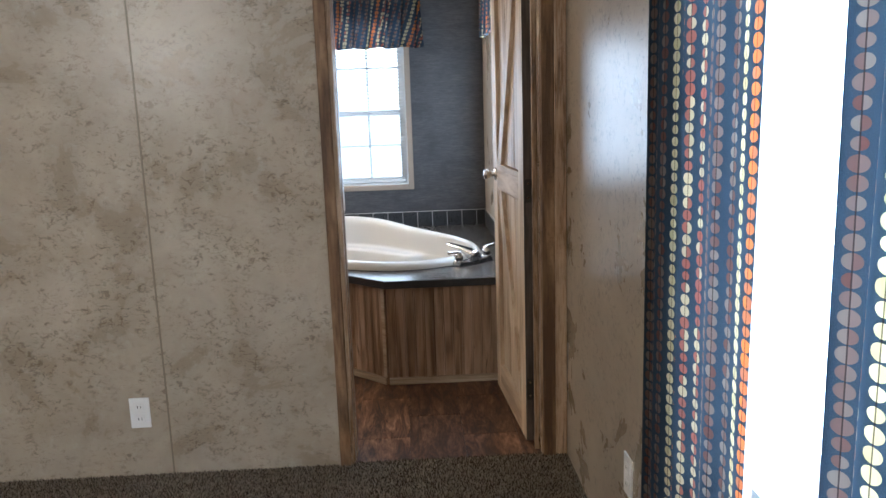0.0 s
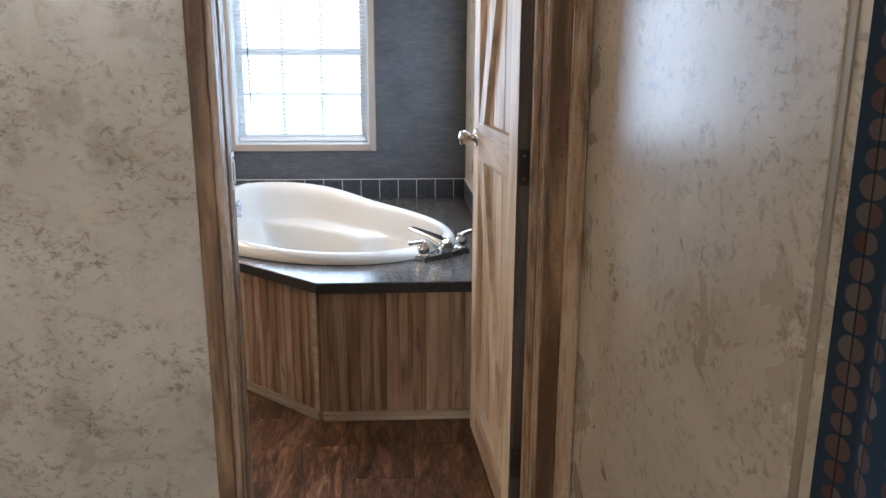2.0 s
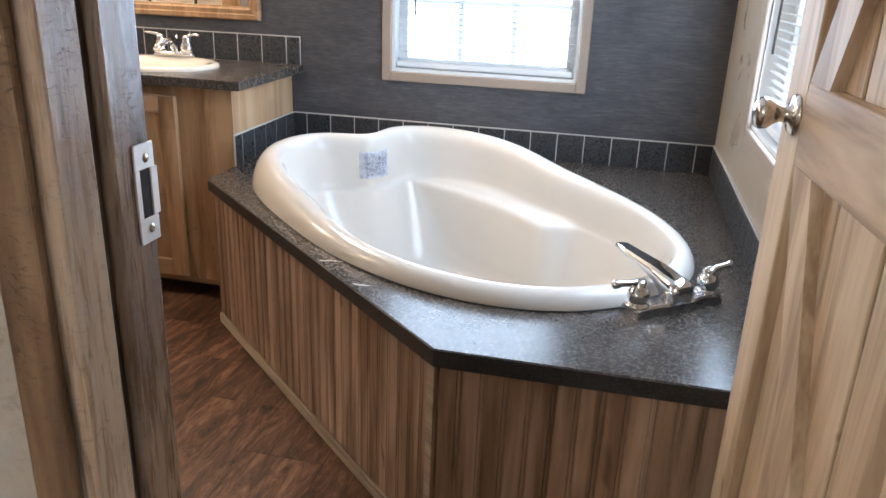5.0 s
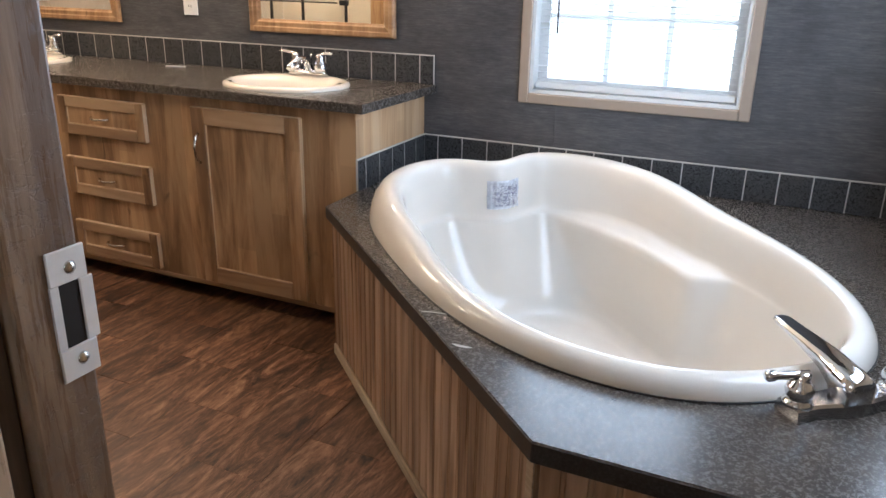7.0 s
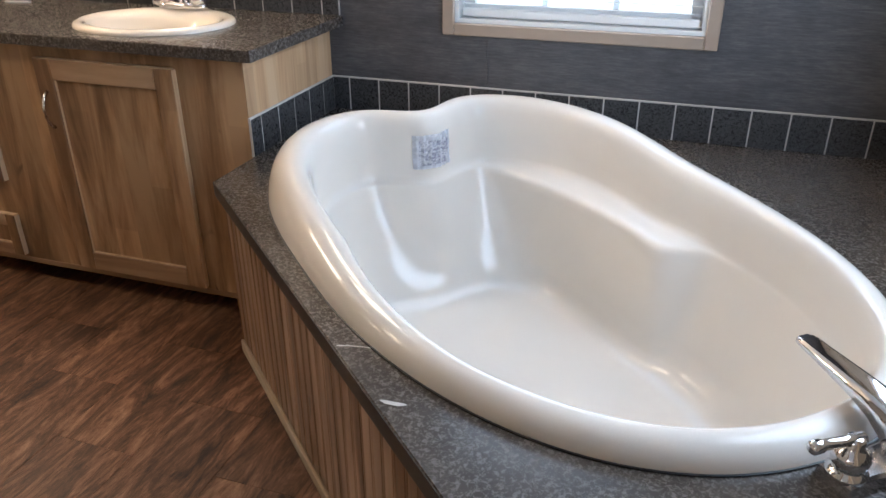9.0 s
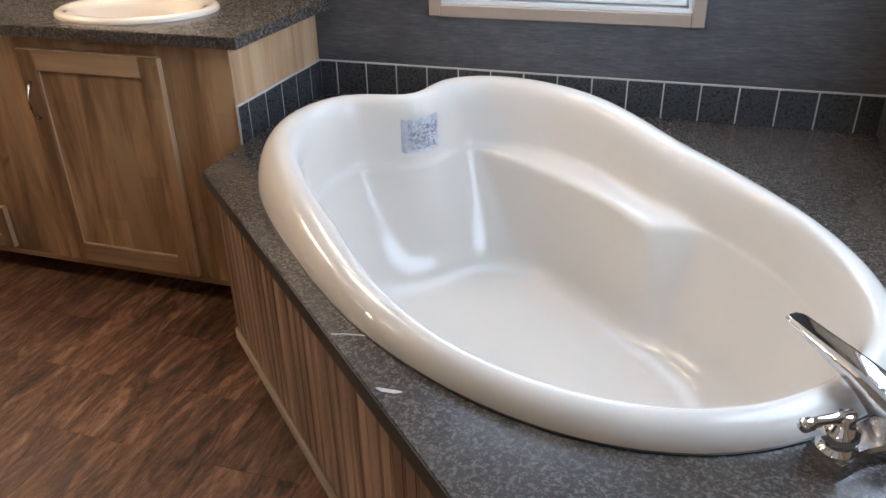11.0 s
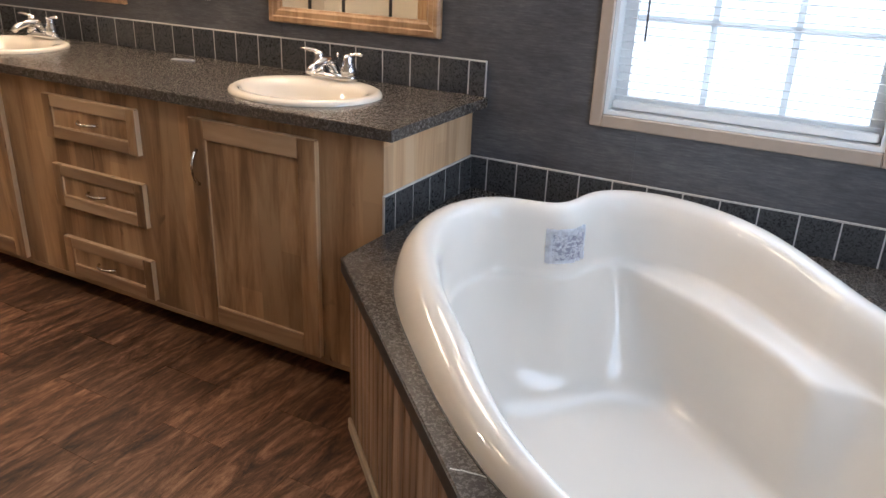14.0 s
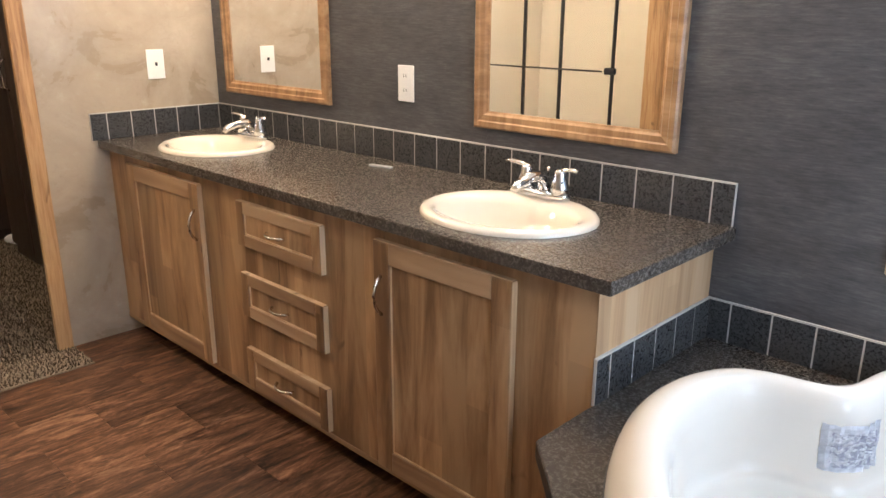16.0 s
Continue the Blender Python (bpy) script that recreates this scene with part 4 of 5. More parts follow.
# ---- faucets ----
def tub_faucet():
    root = thing("tub_faucet", 0.474, 4.783, DECK, "chrome two-handle roman tub faucet on the deck", "faucet", rz=39.5)
    base = bmesh.new()
    prof = []
    n = 40
    for s in (1, -1):
        for i in range(n + 1):
            x = (-0.120 + 0.240 * i / n) * s
            wave = 0.031 - 0.005 * math.exp(-((abs(x) - 0.075) / 0.03) ** 2) + 0.004 * math.exp(-(x / 0.04) ** 2)
            prof.append((x, -s * wave))
    loft(base, [[(x, y, 0) for x, y in prof], [(x * 0.980, y * 0.86, 0.020) for x, y in prof], [(x * 0.962, y * 0.72, 0.025) for x, y in prof]])
    part("base_plate", base, DULLCHROME, root, "dull chrome base plate")
    for sx in (-0.1, 0.1):
        h = part("handle", lathe(bmesh.new(), [(0.026, 0.022), (0.026, 0.028), (0.019, 0.031), (0.018, 0.034), (0.0225, 0.040), (0.0245, 0.049), (0.0225, 0.058), (0.0165, 0.064), (0.0135, 0.069), (0.0135, 0.076), (0.009, 0.081)], Matrix.Translation((sx, 0, 0)), 24), CHROME, root, smooth=True)
        s = 1 if sx > 0 else -1
        part("lever", tube(bmesh.new(), [(sx - s * 0.012, 0, 0.074), (sx + s * 0.02, 0.002, 0.077), (sx + s * 0.050, 0.004, 0.079), (sx + s * 0.054, 0.004, 0.079), (sx + s * 0.066, 0.004, 0.080), (sx + s * 0.070, 0.004, 0.080)], [0.0095, 0.0075, 0.0075, 0.0095, 0.0095, 0.006], 14), CHROME, h, smooth=True)
    body = bmesh.new()
    # spout: a tapering box-section that leans out over the basin
    ring = lambda y, z, w, t: [(-w, y, z - t), (w, y, z - t), (w * 1.0, y, z - t * 0.1), (w * 0.55, y, z), (-w * 0.55, y, z), (-w * 1.0, y, z - t * 0.1)]
    loft(body, [ring(-0.034, 0.058, 0.023, 0.035), ring(-0.028, 0.068, 0.026, 0.046), ring(-0.010, 0.073, 0.026, 0.050), ring(0.016, 0.077, 0.025, 0.050), ring(0.026, 0.078, 0.0245, 0.040), ring(0.05, 0.082, 0.023, 0.030), ring(0.09, 0.085, 0.021, 0.022), ring(0.14, 0.088, 0.018, 0.016), ring(0.184, 0.091, 0.016, 0.012), ring(0.195, 0.089, 0.013, 0.009)])
    bmesh.ops.bevel(body, geom=body.edges[:], offset=0.002, segments=2, affect="EDGES")
    part("spout", body, CHROME, root, smooth=True)
    return root


tub_faucet()


def basin_faucet(x, y):
    root = thing("sink_faucet", x, y, COUNT + 0.018, "chrome two-handle centerset faucet on the sink rim", "faucet", "vanity faucets")
    root.scale = (1.12, 1.12, 1.15)
    b = bmesh.new()
    outline = [(0.078 * math.copysign(abs(math.cos(a)) ** 0.5, math.cos(a)), 0.026 * math.copysign(abs(math.sin(a)) ** 0.8, math.sin(a))) for a in [math.tau * i / 40 for i in range(40)]]
    loft(b, [[(p, q, 0) for p, q in outline], [(p, q, 0.010) for p, q in outline], [(p * 0.94, q * 0.8, 0.016) for p, q in outline]])
    part("base_plate", b, CHROME, root, smooth=True)
    for s in (-1, 1):
        h = part("handle", lathe(bmesh.new(), [(0.024, 0.012), (0.023, 0.028), (0.018, 0.042), (0.014, 0.052), (0.015, 0.062), (0.009, 0.070)], Matrix.Translation((s * 0.051, 0, 0)), 20), CHROME, root, smooth=True)
        part("lever", tube(bmesh.new(), [(s * 0.046, 0.002, 0.064), (s * 0.065, -0.002, 0.070), (s * 0.092, -0.008, 0.074), (s * 0.108, -0.011, 0.073)], [0.009, 0.008, 0.0075, 0.005], 12, 0.7), CHROME, h, smooth=True)
    part("spout", tube(bmesh.new(), [(0, 0.008, 0.010), (0, 0.000, 0.036), (0, -0.022, 0.050), (0, -0.060, 0.050), (0, -0.098, 0.040), (0, -0.112, 0.028)], [0.020, 0.019, 0.017, 0.014, 0.0125, 0.011], 16, 0.85), CHROME, root, smooth=True)
    part("lift_rod", lathe(bmesh.new(), [(0.002, 0.012), (0.002, 0.052), (0.005, 0.056), (0.005, 0.064), (0.002, 0.067)], Matrix.Translation((0, 0.022, 0)), 10), CHROME, root, smooth=True)
    return root


# ---- vanity ----
VF = 5.585
vanity = thing("vanity_cabinet", LEFT, VF, 0, "honey oak double vanity cabinet with two doors and drawers", "cabinet")
VL = -0.990 - LEFT
loc = lambda x: x - LEFT
part("face_frame", boxed(0.001, VL, 0.0, 0.018, 0.066, COUNT - 0.031, bevel=0.001), CABWOOD, vanity)
part("end_panel", boxed(0.001, 0.016, 0.018, BACK - VF - 0.001, 0.066, COUNT - 0.031), CABWOOD, vanity)
part("end_panel", boxed(VL - 0.016, VL, 0.018, BACK - VF - 0.001, 0.066, COUNT - 0.031), CABWOOD, vanity)
part("floor_panel", boxed(0.016, VL - 0.016, 0.018, BACK - VF - 0.001, 0.066, 0.080), CABWOOD, vanity)
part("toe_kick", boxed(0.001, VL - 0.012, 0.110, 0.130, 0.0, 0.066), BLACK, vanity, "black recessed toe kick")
part("side_panel", boxed(VL, VL + 0.004, 0.0, BACK - VF - 0.002, 0.648, COUNT - 0.031), PALEWOOD, vanity, "pale oak side panel")
part("bottom_rail", boxed(0.001, VL, -0.003, 0, 0.066, 0.084, bevel=0.001), CABRAIL, vanity)


def arch_pull(bm, cx, cz, span, upright):
    pts = []
    for i in range(9):
        t = i / 8
        o = (t - 0.5) * span
        y = -0.026 * math.sin(math.pi * t) ** 0.6
        pts.append((cx, y, cz + o) if upright else (cx + o, y, cz))
    return tube(bm, pts, [0.0055, 0.0050, 0.0045, 0.0045, 0.0050, 0.0045, 0.0045, 0.0050, 0.0055], 10)


def front(name, x0, x1, z0, z1, rail, pull):
    """A framed door or drawer front with a recessed panel and an arched pull."""
    root = part(name, boxed(x0 + rail - 0.004, x1 - rail + 0.004, -0.011, -0.003, z0 + rail - 0.004, z1 - rail + 0.004), CABWOOD, vanity)
    t = -0.019
    for dims in ((x0, x0 + rail, t, -0.0005, z0, z1), (x1 - rail, x1, t, -0.0005, z0, z1)):
        part("stile", boxed(*dims, bevel=0.003, segments=2), CABWOOD, root)
    for dims in ((x0 + rail, x1 - rail, t, -0.0005, z0, z0 + rail), (x0 + rail, x1 - rail, t, -0.0005, z1 - rail, z1)):
        part("rail", boxed(*dims, bevel=0.003, segments=2), CABRAIL, root)
    # pale beads and strips paint highlights on edges that face right or up
    for dims in ((x0 + rail, x1 - rail, -0.0145, -0.0105, z0 + rail, z0 + rail + 0.005), (x0 + rail, x0 + rail + 0.005, -0.0145, -0.0105, z0 + rail + 0.005, z1 - rail)):
        part("inner_bead", boxed(*dims, bevel=0.001), EDGELIGHT, root)
    part("edge_strip", boxed(x1, x1 + 0.0022, t + 0.001, -0.0005, z0 + 0.001, z1 - 0.001, bevel=0.0006), EDGELIGHT, root, "pale oak edge with painted highlight")
    part("edge_strip", boxed(x0 + 0.001, x1 - 0.001, t + 0.001, -0.0005, z1, z1 + 0.002, bevel=0.0006), EDGELIGHT, root, "pale oak edge with painted highlight")
    ob = part("pull", arch_pull(bmesh.new(), *pull), NICKEL, root, "satin nickel arched pull", smooth=True)
    ob.location.y = t
    return root


front("cabinet_door", loc(-3.155), loc(-2.600), 0.092, 0.768, 0.060, (loc(-2.628), 0.62, 0.11, True))
front("cabinet_door", loc(-1.672), loc(-1.200), 0.092, 0.768, 0.060, (loc(-1.642), 0.62, 0.11, True))
for z0, z1 in ((0.095, 0.240), (0.360, 0.512), (0.608, 0.757)):
    front("drawer", loc(-2.352), loc(-1.905), z0, z1, 0.040, (loc(-2.128), (z0 + z1) / 2, 0.095, False))


# worktop with holes for the two basins
def sink_ring(cx, cy, a, b, z, n=64):
    return [(cx + a * math.cos(math.tau * i / n), cy + b * math.sin(math.tau * i / n), z) for i in range(n)]


SINKS = ((-2.865, 5.805), (-1.415, 5.805))
CF, CL, CR = 5.546, LEFT + 0.001, -0.938


def plate_with_holes(x0, x1, y0, y1, z0, z1, holes, a, b):
    """A slab made of one field round each oval hole."""
    bm = bmesh.new()
    cuts = [x0] + [(holes[i][0] + holes[i + 1][0]) / 2 for i in range(len(holes) - 1)] + [x1]
    for (cx, cy), xa, xb in zip(holes, cuts, cuts[1:]):
        corner = [(xa, y0), (xb, y0), (xb, y1), (xa, y1)]
        ang = sorted([math.tau * i / 72 - math.pi for i in range(72)] + [math.atan2(y - cy, x - cx) for x, y in corner])
        rows2 = []
        for t in ang:
            co, si = math.cos(t), math.sin(t)
            ro = min(((xb - cx) / co if co > 0 else (xa - cx) / co) if abs(co) > 1e-9 else 9, ((y1 - cy) / si if si > 0 else (y0 - cy) / si) if abs(si) > 1e-9 else 9)
            ri = 1 / math.hypot(co / a, si / b)
            rows2.append([bm.verts.new((cx + r * co, cy + r * si, z)) for r, z in ((ri, z1), (ro, z1), (ro, z0), (ri, z0))])
        for p, q in zip(rows2, rows2[1:] + rows2[:1]):
            for k in range(4):
                bm.faces.new((p[k], q[k], q[(k + 1) % 4], p[(k + 1) % 4]))
    bmesh.ops.remove_doubles(bm, verts=bm.verts, dist=1e-5)
    return bm


worktop = thing("countertop", 0, 0, 0, "charcoal granite-look laminate worktop on the vanity", "countertop")
part("top", plate_with_holes(CL, CR, CF, BACK - 0.001, COUNT - 0.030, COUNT, SINKS, 0.215, 0.175), COUNTER, worktop)
edge_band(worktop, CL, CF, CR, CF, COUNT - 0.031, COUNT - 0.001, COUNTER, "speckled laminate edge")
edge_band(worktop, CR, CF, CR, BACK - 0.001, COUNT - 0.031, COUNT - 0.001, COUNTER, "speckled laminate edge")

for sx, sy in SINKS:
    sink = thing("sink", sx, sy, COUNT, "bisque oval drop-in sink set in the worktop", "sink", "vanity sinks")
    rings = [sink_ring(0, 0, 0.248, 0.206, 0.0005), sink_ring(0, 0, 0.247, 0.205, 0.008), sink_ring(0, 0, 0.240, 0.198, 0.014), sink_ring(0, 0, 0.228, 0.186, 0.016)]
    for k, (f, z) in enumerate(((0.212, 0.012), (0.204, 0.004), (0.197, -0.010), (0.186, -0.035), (0.165, -0.065), (0.13, -0.090), (0.08, -0.105), (0.03, -0.110))):
        rings.append(sink_ring(0, -0.018 * min(1, (k + 1) / 3), f, f * 0.74, z))
    part("bowl", loft(bmesh.new(), rings, close_first=False), BISQUE, sink, smooth=True)
    part("drain", lathe(bmesh.new(), [(0.022, 0), (0.021, 0.003), (0.014, 0.002)], Matrix.Translation((0, -0.018, -0.1105)), 16), CHROME, sink, smooth=True)
    basin_faucet(sx - 0.018, sy + 0.172)


# ---- mirrors ----
def mirror(x0, x1, z0, z1, label):
    root = thing("wall_mirror", x0, BACK, z0, label, "mirror", "vanity mirrors")
    w, h, f = x1 - x0, z1 - z0, 0.052

    def strip(length):
        prof = [(0, 0), (0, -0.016), (0.006, -0.022), (0.020, -0.022), (0.024, -0.018), (0.040, -0.018), (0.046, -0.012), (f, -0.010), (f, 0)]
        bm = bmesh.new()
        loft(bm, [[(0 + p, y, p) for p, y in prof], [(length - p, y, p) for p, y in prof]])
        return bm
    for length, m in ((w, pose(0, 0, 0)), (h, pose(w, 0, 0, 0, -90, 0)), (w, pose(w, 0, h, 0, 180, 0)), (h, pose(0, 0, h, 0, 90, 0))):
        part("frame_strip", strip(length), MIRRORWOOD, root).matrix_basis = m
    part("mirror_glass", boxed(f - 0.004, w - f + 0.004, -0.007, -0.002, f - 0.004, h - f + 0.004), MIRROR, root)


mirror(-3.238, -2.514, 1.004, 1.86, "wall mirror in a honey pine frame above the far sink")
mirror(-1.786, -1.108, 1.000, 1.86, "wall mirror in a honey pine frame beside the window")
for cx in (-2.875, -1.445):
    bar = thing("vanity_light", cx, BACK, 2.02, "brushed nickel vanity light bar with three bulbs", "wall lamp", "vanity lights")
    part("back_plate", boxed(-0.27, 0.27, -0.03, 0, -0.05, 0.05, bevel=0.004), NICKEL, bar)
    for q in (-0.175, 0, 0.175):
        b = part("bulb", lathe(bmesh.new(), [(0.012, 0), (0.018, 0.02), (0.040, 0.055), (0.042, 0.075), (0.030, 0.10), (0.008, 0.112)], pose(q, -0.03, 0, 90, 0, 0), 16), BULB, bar, "warm frosted globe bulb", smooth=True)
        b.visible_shadow = False


# ---- outlets and switches ----
def wall_plate(name, m, label, kind):
    root = new(name)
    root.matrix_basis = m
    tagged(root, label, "outlet" if kind == "outlet" else "switch")
    part("plate", boxed(-0.038, 0.038, -0.006, 0, -0.060, 0.060, bevel=0.003, segments=2), PLATE, root)
    if kind == "outlet":
        for zz in (0.024, -0.024):
            soc = part("socket", boxed(-0.017, 0.017, -0.0085, -0.006, zz - 0.014, zz + 0.014, bevel=0.0012), PLATE, root)
            for xx in (-0.006, 0.006):
                part("slot", boxed(xx - 0.0012, xx + 0.0012, -0.0089, -0.0084, zz - 0.004, zz + 0.006), BLACK, soc)
    else:
        part("toggle", boxed(-0.0035, 0.0035, -0.016, -0.006, -0.006, 0.008, bevel=0.001), BLACK if kind == "dark" else PLATE, root)
    for zz in (0.047, -0.047):
        part("screw", lathe(bmesh.new(), [(0.003, 0), (0.002, 0.001)], pose(0, -0.006, zz, 90, 0, 0), 8), PLATE, root)


wall_plate("wall_outlet", pose(-0.896, PART_A, 0.256), "white duplex outlet low on the beige partition", "outlet")
wall_plate("wall_outlet", pose(-2.105, BACK, 1.110), "white outlet plate between the two mirrors", "outlet")
wall_plate("wall_switch", pose(LEFT, 5.820, 1.128, 0, 0, 90), "white switch plate on the beige end wall", "dark")
wall_plate("wall_outlet", pose(BEDSIDE, 2.804, 0.333, 0, 0, -90), "white outlet plate on the outer bedroom wall", "outlet")

# ---- small things ----
def inner_wall(dv, z):
    """How far the basin's head wall lies along the tub's axis at a height."""
    best = []
    for ring in TUB_RINGS:
        near = min(ring, key=lambda p: abs((p[0] + p[1]) * R2 - VC - dv) + (9 if (p[0] - p[1]) * R2 - UC > 0 else 0))
        best.append((near[2], (near[0] - near[1]) * R2 - UC))
    for (za, a), (zb, b) in zip(best[6:], best[7:]):
        if zb <= z <= za:
            return a + (b - a) * (za - z) / max(za - zb, 1e-6)
    return best[-1][1]


sticker = thing("care_sticker", 0, 0, 0, "crinkled clear plastic sheet with grey print stuck inside the tub", "sticker")
rs = random.Random(11)


def sheet(v0, v1, z0, z1, lift, crumple, n=14):
    bm = bmesh.new()
    g = []
    for j in range(n + 1):
        for i in range(n + 1):
            dv, z = v0 + (v1 - v0) * i / n, z0 + (z1 - z0) * j / n
            off = lift + crumple * (noise.noise((dv * 60, z * 60, 1.3)) + 0.5 * rs.uniform(-1, 1))
            px, py = tub_xy(inner_wall(dv, z) + off, dv)
            g.append(bm.verts.new((px, py, z)))
    for j in range(n):
        for i in range(n):
            k = j * (n + 1) + i
            bm.faces.new((g[k], g[k + 1], g[k + n + 2], g[k + n + 1]))
    bmesh.ops.solidify(bm, geom=bm.faces[:], thickness=0.0006)
    return bm


part("film", sheet(-0.036, 0.092, 0.484, 0.582, 0.004, 0.0034), SILVERFOIL, sticker)
part("print", sheet(-0.020, 0.078, 0.494, 0.566, 0.0062, 0.0030, 18), PRINT, sticker, "lilac-grey print under creased film")
clip = thing("metal_clip", -2.115, 5.985, COUNT, "small flat silver clip lying on the worktop", "clip", rz=12)
part("bar", boxed(-0.045, 0.045, -0.010, 0.010, 0, 0.007, bevel=0.003, segments=2), plain("silver_plastic", (0.52, 0.52, 0.53), 0.25), clip)

# pale flakes painted where small flecks of sun lie on the deck
scuff = thing("sun_fleck", -0.318, 4.815, DECK, "thin pale flakes painted as sun flecks on the dark deck edge", "scuff mark")
rs2 = random.Random(8)
for k in range(6):
    ob = part("streak", boxed(-0.006 - 0.003 * rs2.random(), 0.006 + 0.004 * rs2.random(), -0.0013, 0.0013, 0.0002, 0.0007), SUNFLECK, scuff)
    ob.matrix_basis = pose(-0.036 + 0.0150 * k, -0.006 + 0.0030 * k + 0.002 * rs2.random(), 0, 0, 0, 10 + rs2.uniform(-10, 10))
blot_pts = [(0.019 * math.cos(a) * (1 + 0.25 * math.sin(3 * a)), 0.0055 * math.sin(a) * (1 + 0.3 * math.cos(2 * a))) for a in [math.tau * i / 18 for i in range(18)]]
part("blot", prism(bmesh.new(), blot_pts, 0.0002, 0.0007), SUNFLECK, scuff).matrix_basis = pose(0.104, -0.121, 0, 0, 0, 2)

# ---- shower behind the camera, seen in the mirror ----
SF = 4.40
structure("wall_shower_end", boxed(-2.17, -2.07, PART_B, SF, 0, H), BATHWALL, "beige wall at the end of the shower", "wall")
structure("shower_trim", boxed(-2.182, -2.058, SF, SF + 0.012, 0, H, bevel=0.002), CASEPINE, "golden pine corner trim beside the shower", "trim")
shower = thing("shower_enclosure", LEFT, PART_B, 0, "cream shower stall with dark-framed glass doors", "shower")
sw = -2.17 - LEFT
part("pan", boxed(0.002, sw - 0.002, 0.002, SF - PART_B, 0, 0.12, bevel=0.01), SHOWERWALL, shower)
part("back_panel", boxed(0.014, sw - 0.014, 0.002, 0.014, 0.12, 2.0), SHOWERWALL, shower)
part("side_panel", boxed(0.002, 0.014, 0.002, SF - PART_B, 0.12, 2.0), SHOWERWALL, shower)
part("side_panel", boxed(sw - 0.014, sw - 0.002, 0.002, SF - PART_B, 0.12, 2.0), SHOWERWALL, shower)
fy = SF - PART_B
for px, pw in ((0.02, 0.008), (0.37, 0.0045), (0.62, 0.0035), (0.95, 0.0035), (1.15, 0.006)):
    part("frame_post", boxed(px - pw, px + pw, fy - 0.05, fy - 0.02, 0.12, 1.95, bevel=0.002), DARKMETAL, shower)
part("frame_rail", boxed(0.014, sw - 0.014, fy - 0.05, fy - 0.02, 1.95, 1.98), DARKMETAL, shower)
part("towel_bar", tube(bmesh.new(), [(0.03, fy + 0.02, 1.05), (0.92, fy + 0.02, 1.05)], 0.0045), DARKMETAL, shower, smooth=True)
part("latch", boxed(0.925, 0.985, fy - 0.02, fy + 0.01, 1.035, 1.068, bevel=0.004), BLACK, shower)
for a, b in ((0.03, 0.36), (0.38, 0.945), (0.975, 1.14)):
    g = part("pane", boxed(a, b, fy - 0.038, fy - 0.032, 0.12, 1.95), SHOWERGLASS, shower)
    g.visible_shadow = False

# ---- next room through the passage ----
def tall_cabinet(x, y, w, d, h, label, rz=0):
    root = thing("tall_cabinet", x, y, 0, label, "cabinet", "dark cabinets in the next room", rz=rz)
    part("body", boxed(-w / 2, w / 2, 0.02, d, 0, h, bevel=0.004), DARKCAB, root)
    for k in (0, 1):
        x0 = -w / 2 + 0.003 + k * w / 2
        leaf = part("cabinet_door", boxed(x0, x0 + w / 2 - 0.006, 0.0, 0.0195, 0.07, h - 0.03, bevel=0.003), DARKCAB, root)
        hx_ = -0.03 if k == 0 else 0.03
        part("handle", tube(bmesh.new(), [(hx_, -0.001, 0.95), (hx_, -0.025, 0.97), (hx_, -0.025, 1.09), (hx_, -0.001, 1.11)], 0.005, 8), NICKEL, leaf, "satin nickel bar handle", smooth=True)


tall_cabinet(-4.55, 5.60, 0.70, 0.45, 2.1, "tall espresso wood cabinet standing on the carpet")
# made-up wardrobe that keeps the far end of the room dark
tall_cabinet(-5.22, 5.02, 1.7, 0.36, 2.1, "wide espresso wardrobe added to darken the far wall", 90)
packet = thing("plastic_packet", -5.05, 5.78, 0, "folded grey-white plastic packet lying on the carpet", "packet", rz=20)
bm = boxed(-0.16, 0.16, -0.11, 0.11, 0, 0.05, bevel=0.018, segments=2)
bmesh.ops.subdivide_edges(bm, edges=bm.edges[:], cuts=3, use_grid_fill=True)
for v_ in bm.verts:
    if v_.co.z > 0.004:
        v_.co.z += 0.012 * noise.noise(v_.co * 22)
part("wrapping", bm, PAPER, packet, smooth=True)

# ---- unseen ceiling lamps, added for fill light ----
def fill_ceiling_light(x, y, label):
    root = thing("fill_ceiling_light", x, y, H, label, "ceiling lamp", "ceiling lamps")
    part("base", lathe(bmesh.new(), [(0.17, 0), (0.17, -0.02), (0.16, -0.03)], None, 28), NICKEL, root, smooth=True)
    d = part("dome", lathe(bmesh.new(), [(0.155, -0.03), (0.15, -0.06), (0.12, -0.09), (0.06, -0.108), (0.01, -0.112)], None, 28), BULB, root, "frosted glass dome", smooth=True)
    d.visible_shadow = False


fill_ceiling_light(-1.9, -0.4, "unseen frosted dome ceiling light added for fill in the bedroom")
fill_ceiling_light(-2.6, 4.75, "unseen frosted dome ceiling light added for fill in the bathroom")
fill_ceiling_light(-4.2, 4.6, "unseen frosted dome ceiling light added for fill in the next room")

# ---- tiles ----
TH = 0.105


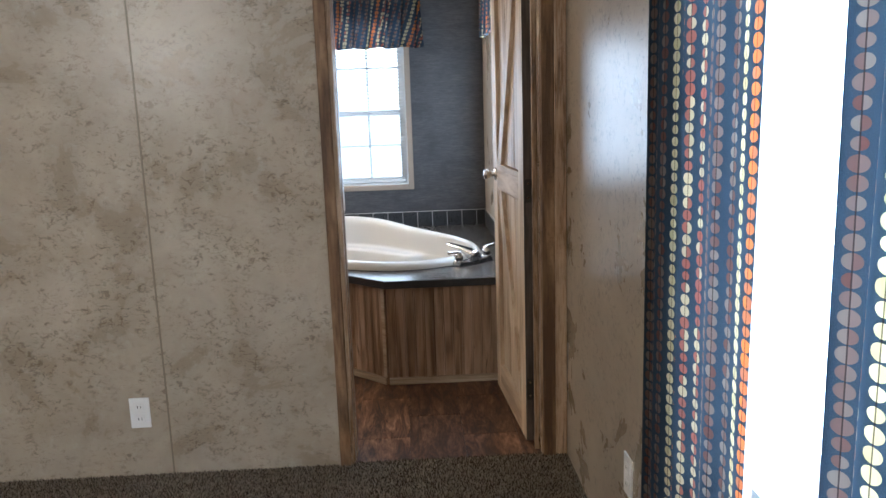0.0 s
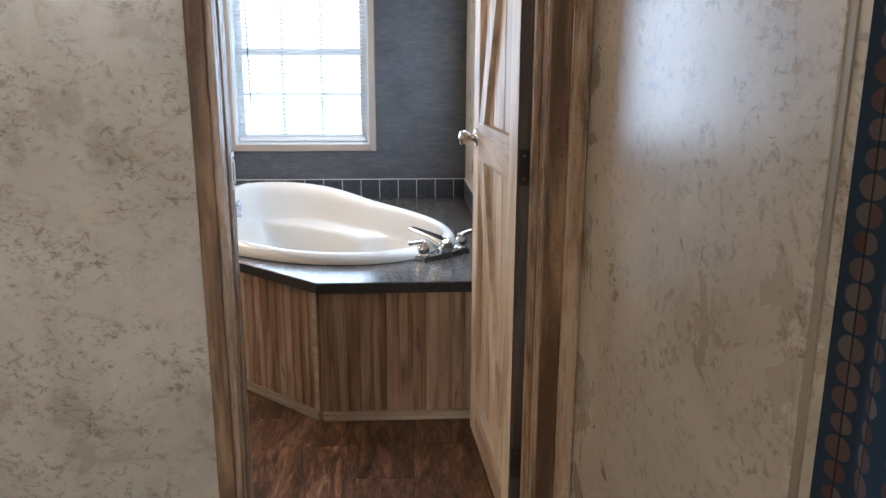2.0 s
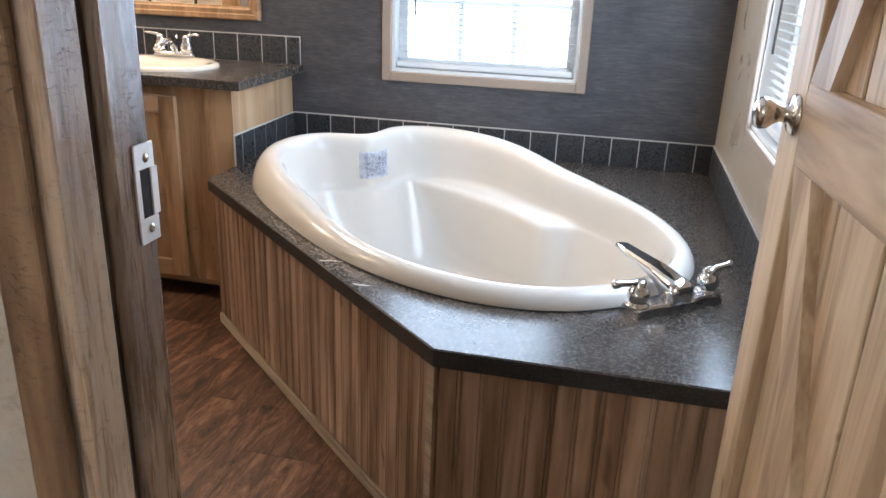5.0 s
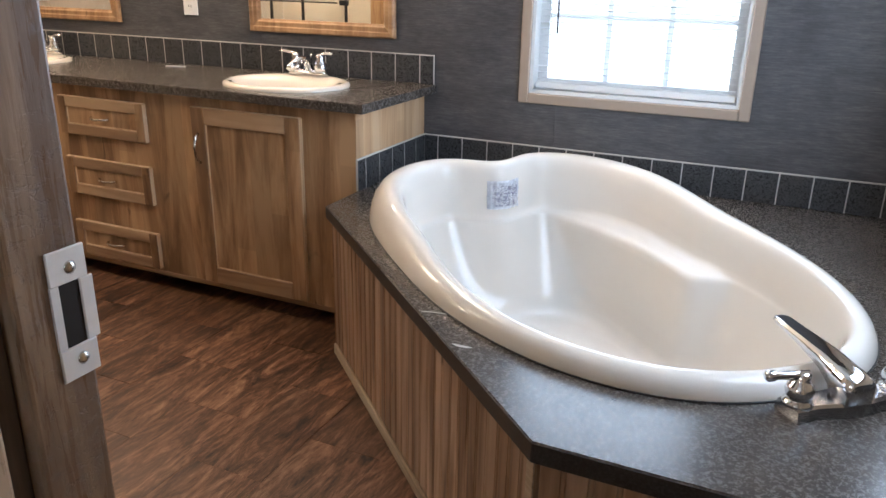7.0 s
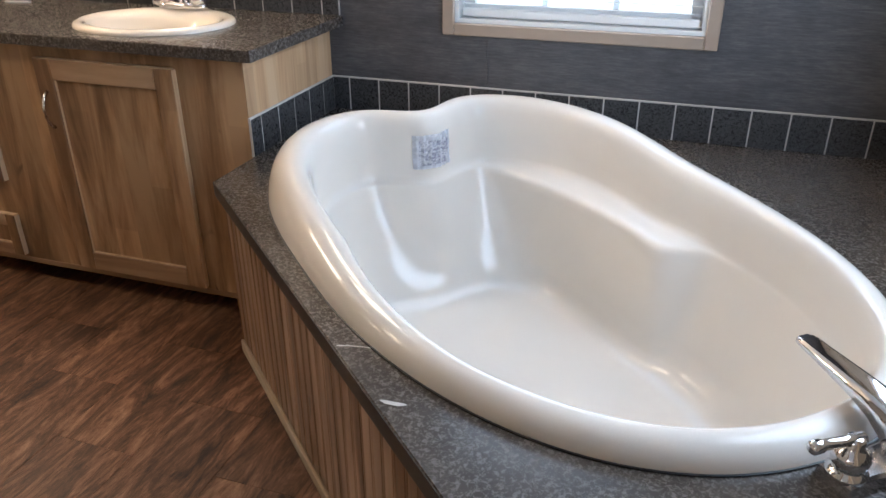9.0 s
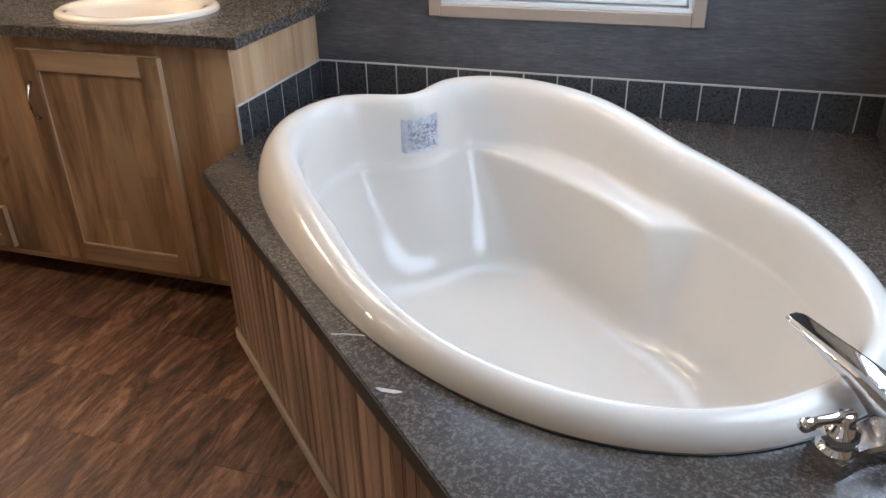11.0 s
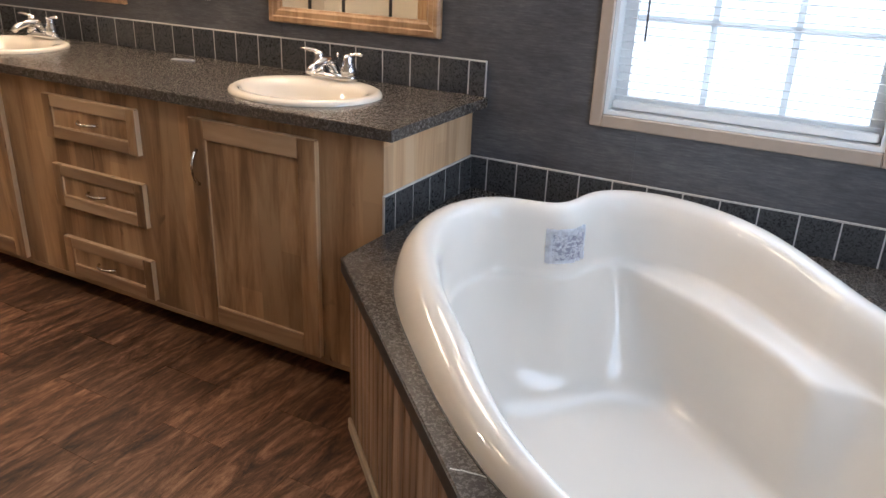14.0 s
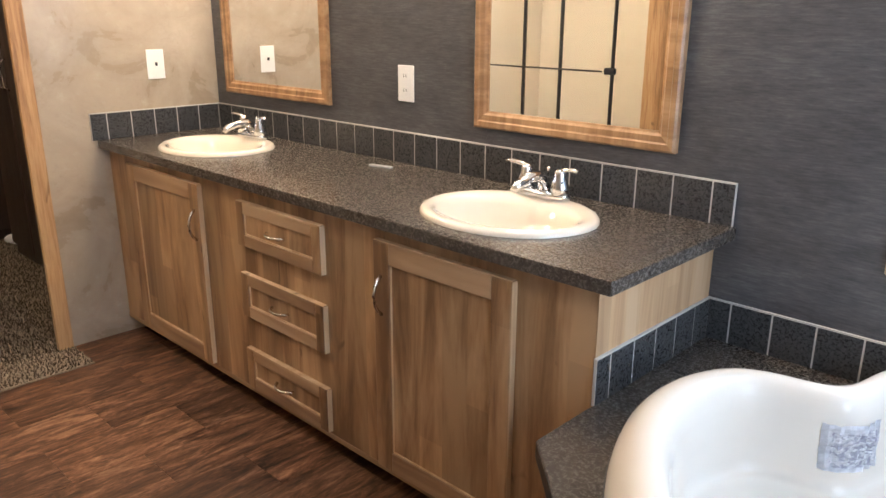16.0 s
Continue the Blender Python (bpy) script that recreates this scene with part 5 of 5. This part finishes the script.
def tile_run(name, m, length, z0, first, pitch, label):
    """A band of upright tiles on a grout bed; local x along, local -y out of the wall. first: the first joint."""
    root = new(name)
    root.matrix_basis = m
    tagged(root, label, "tile border", "charcoal tile borders", "structure")
    part("grout_bed", boxed(0, length, -0.0070, 0, z0 + 0.0005, z0 + TH + 0.004), GROUT, root, "pale grout")
    cuts = [0.0] + [first + k * pitch for k in range(60) if first + k * pitch < length - 0.012] + [length]
    made = {}
    for a, b in zip(cuts, cuts[1:]):
        w = round(b - a, 4)
        if w not in made:
            made[w] = mesh_of(boxed(0.0021, w - 0.0021, -0.008, -0.004, 0.0006, TH, bevel=0.0008), name="tile")
            made[w].materials.append(TILE)
        part("tile", made[w], TILE, root).location = (a, 0, z0)
    return root


tile_run("tile_border", pose(-0.986, BACK, 0), SIDE + 0.986, DECK, 0.0635, 0.1025, "charcoal tile border on the wall behind the tub")
tile_run("tile_border", pose(SIDE, BACK - 0.009, 0, 0, 0, -90), BACK - 0.009 - 4.45, DECK, 0.09, 0.1025, "charcoal tile border on the outer wall by the tub")
tile_run("tile_border", pose(-0.986, 5.580, 0, 0, 0, 90), BACK - 0.009 - 5.580, DECK, 0.054, 0.095, "charcoal tile border on the vanity's side")
tile_run("tile_border", pose(LEFT, BACK, 0), -0.945 - LEFT, COUNT, (-1.004 - LEFT) % 0.1058, 0.1058, "charcoal tile backsplash behind the sinks")
tile_run("tile_border", pose(LEFT, 5.522, 0, 0, 0, 90), BACK - 0.009 - 5.522, COUNT, 0.067, 0.101, "charcoal tile backsplash on the end wall")

# ---- vinyl planks ----
floor_ob = bpy.data.objects["floor"]
PW, PL = 0.2245, 0.437
meshes = {}
rnd = random.Random(5)


def plank_mesh(w, l):
    key = (round(w, 4), round(l, 4))
    if key not in meshes:
        me = mesh_of(boxed(0.0003, w - 0.0003, 0.0003, l - 0.0003, -0.004, 0.0, bevel=0.0006), name="plank")
        me.materials.append(FLOORMAT)
        meshes[key] = me
    return meshes[key]


x = -1.228 - 9 * PW
col = 0
while x < SIDE - 0.005:
    xa = max(x, -3.12)
    w = min(x + PW, SIDE) - xa
    y = 4.955 - 3 * PL - (0.2185 if col % 2 == 0 else 0.0)
    while y < BACK - 0.01:
        a, b = max(y, 3.65), min(y + PL, BACK)
        covered = (x > -0.75 and a > 5.35) or (x > 0.1 and a > 4.6)
        if b - a > 0.02 and not covered:
            ob = part("plank", plank_mesh(w, b - a), FLOORMAT, floor_ob)
            ob.location = (xa, a, 0)
        y += PL
    x += PW
    col += 1
part("plank", plank_mesh(0.219, 0.30), FLOORMAT, floor_ob).location = (LEFT, 5.336, 0)
structure("carpet_edge", boxed(LEFT, -3.121, PART_B, 5.334, -0.003, 0.004), CARPET, "brown flecked carpet at the passage", "carpet")


def tufts(name, x0, x1, y0, y1, step, label, z=0.0):
    """Short bent yarn ends, two crossed blades each."""
    rng = np.random.default_rng(3)
    nx, ny = int((x1 - x0) / step), int((y1 - y0) / step)
    gx, gy = np.meshgrid(np.arange(nx), np.arange(ny))
    cx = x0 + (gx.ravel() + rng.random(nx * ny)) * step
    cy = y0 + (gy.ravel() + rng.random(nx * ny)) * step
    n = len(cx)
    a = rng.random(n) * math.tau
    h = step * (0.9 + 0.7 * rng.random(n))
    r = step * 0.42
    lx, ly = (rng.random(n) - 0.5) * step * 1.4, (rng.random(n) - 0.5) * step * 1.4
    verts = np.empty((n, 4, 3))
    for k in range(3):
        ang = a + k * math.tau / 3
        verts[:, k] = np.stack([cx + r * np.cos(ang), cy + r * np.sin(ang), np.full(n, z)], 1)
    verts[:, 3] = np.stack([cx + lx, cy + ly, z + h], 1)
    base = np.arange(n)[:, None] * 4
    faces = np.concatenate([base + np.array(t) for t in ((0, 1, 3), (1, 2, 3), (2, 0, 3))])
    me = bpy.data.meshes.new(name)
    me.from_pydata(verts.reshape(-1, 3).tolist(), [], faces.tolist())
    return tagged(part(name, me, CARPET), label, "carpet", kind="stuff")


tufts("carpet_pile", -1.7, BEDSIDE, 2.55, 3.655, 0.0075, "brown flecked cut-pile carpet yarn at the doorway")
tufts("carpet_pile", -3.445, -3.115, 4.3, 5.336, 0.010, "brown flecked cut-pile carpet yarn at the passage", 0.002)
tufts("carpet_pile", -5.4, -3.445, 4.3, 6.09, 0.010, "brown flecked cut-pile carpet yarn in the next room", 0.002)
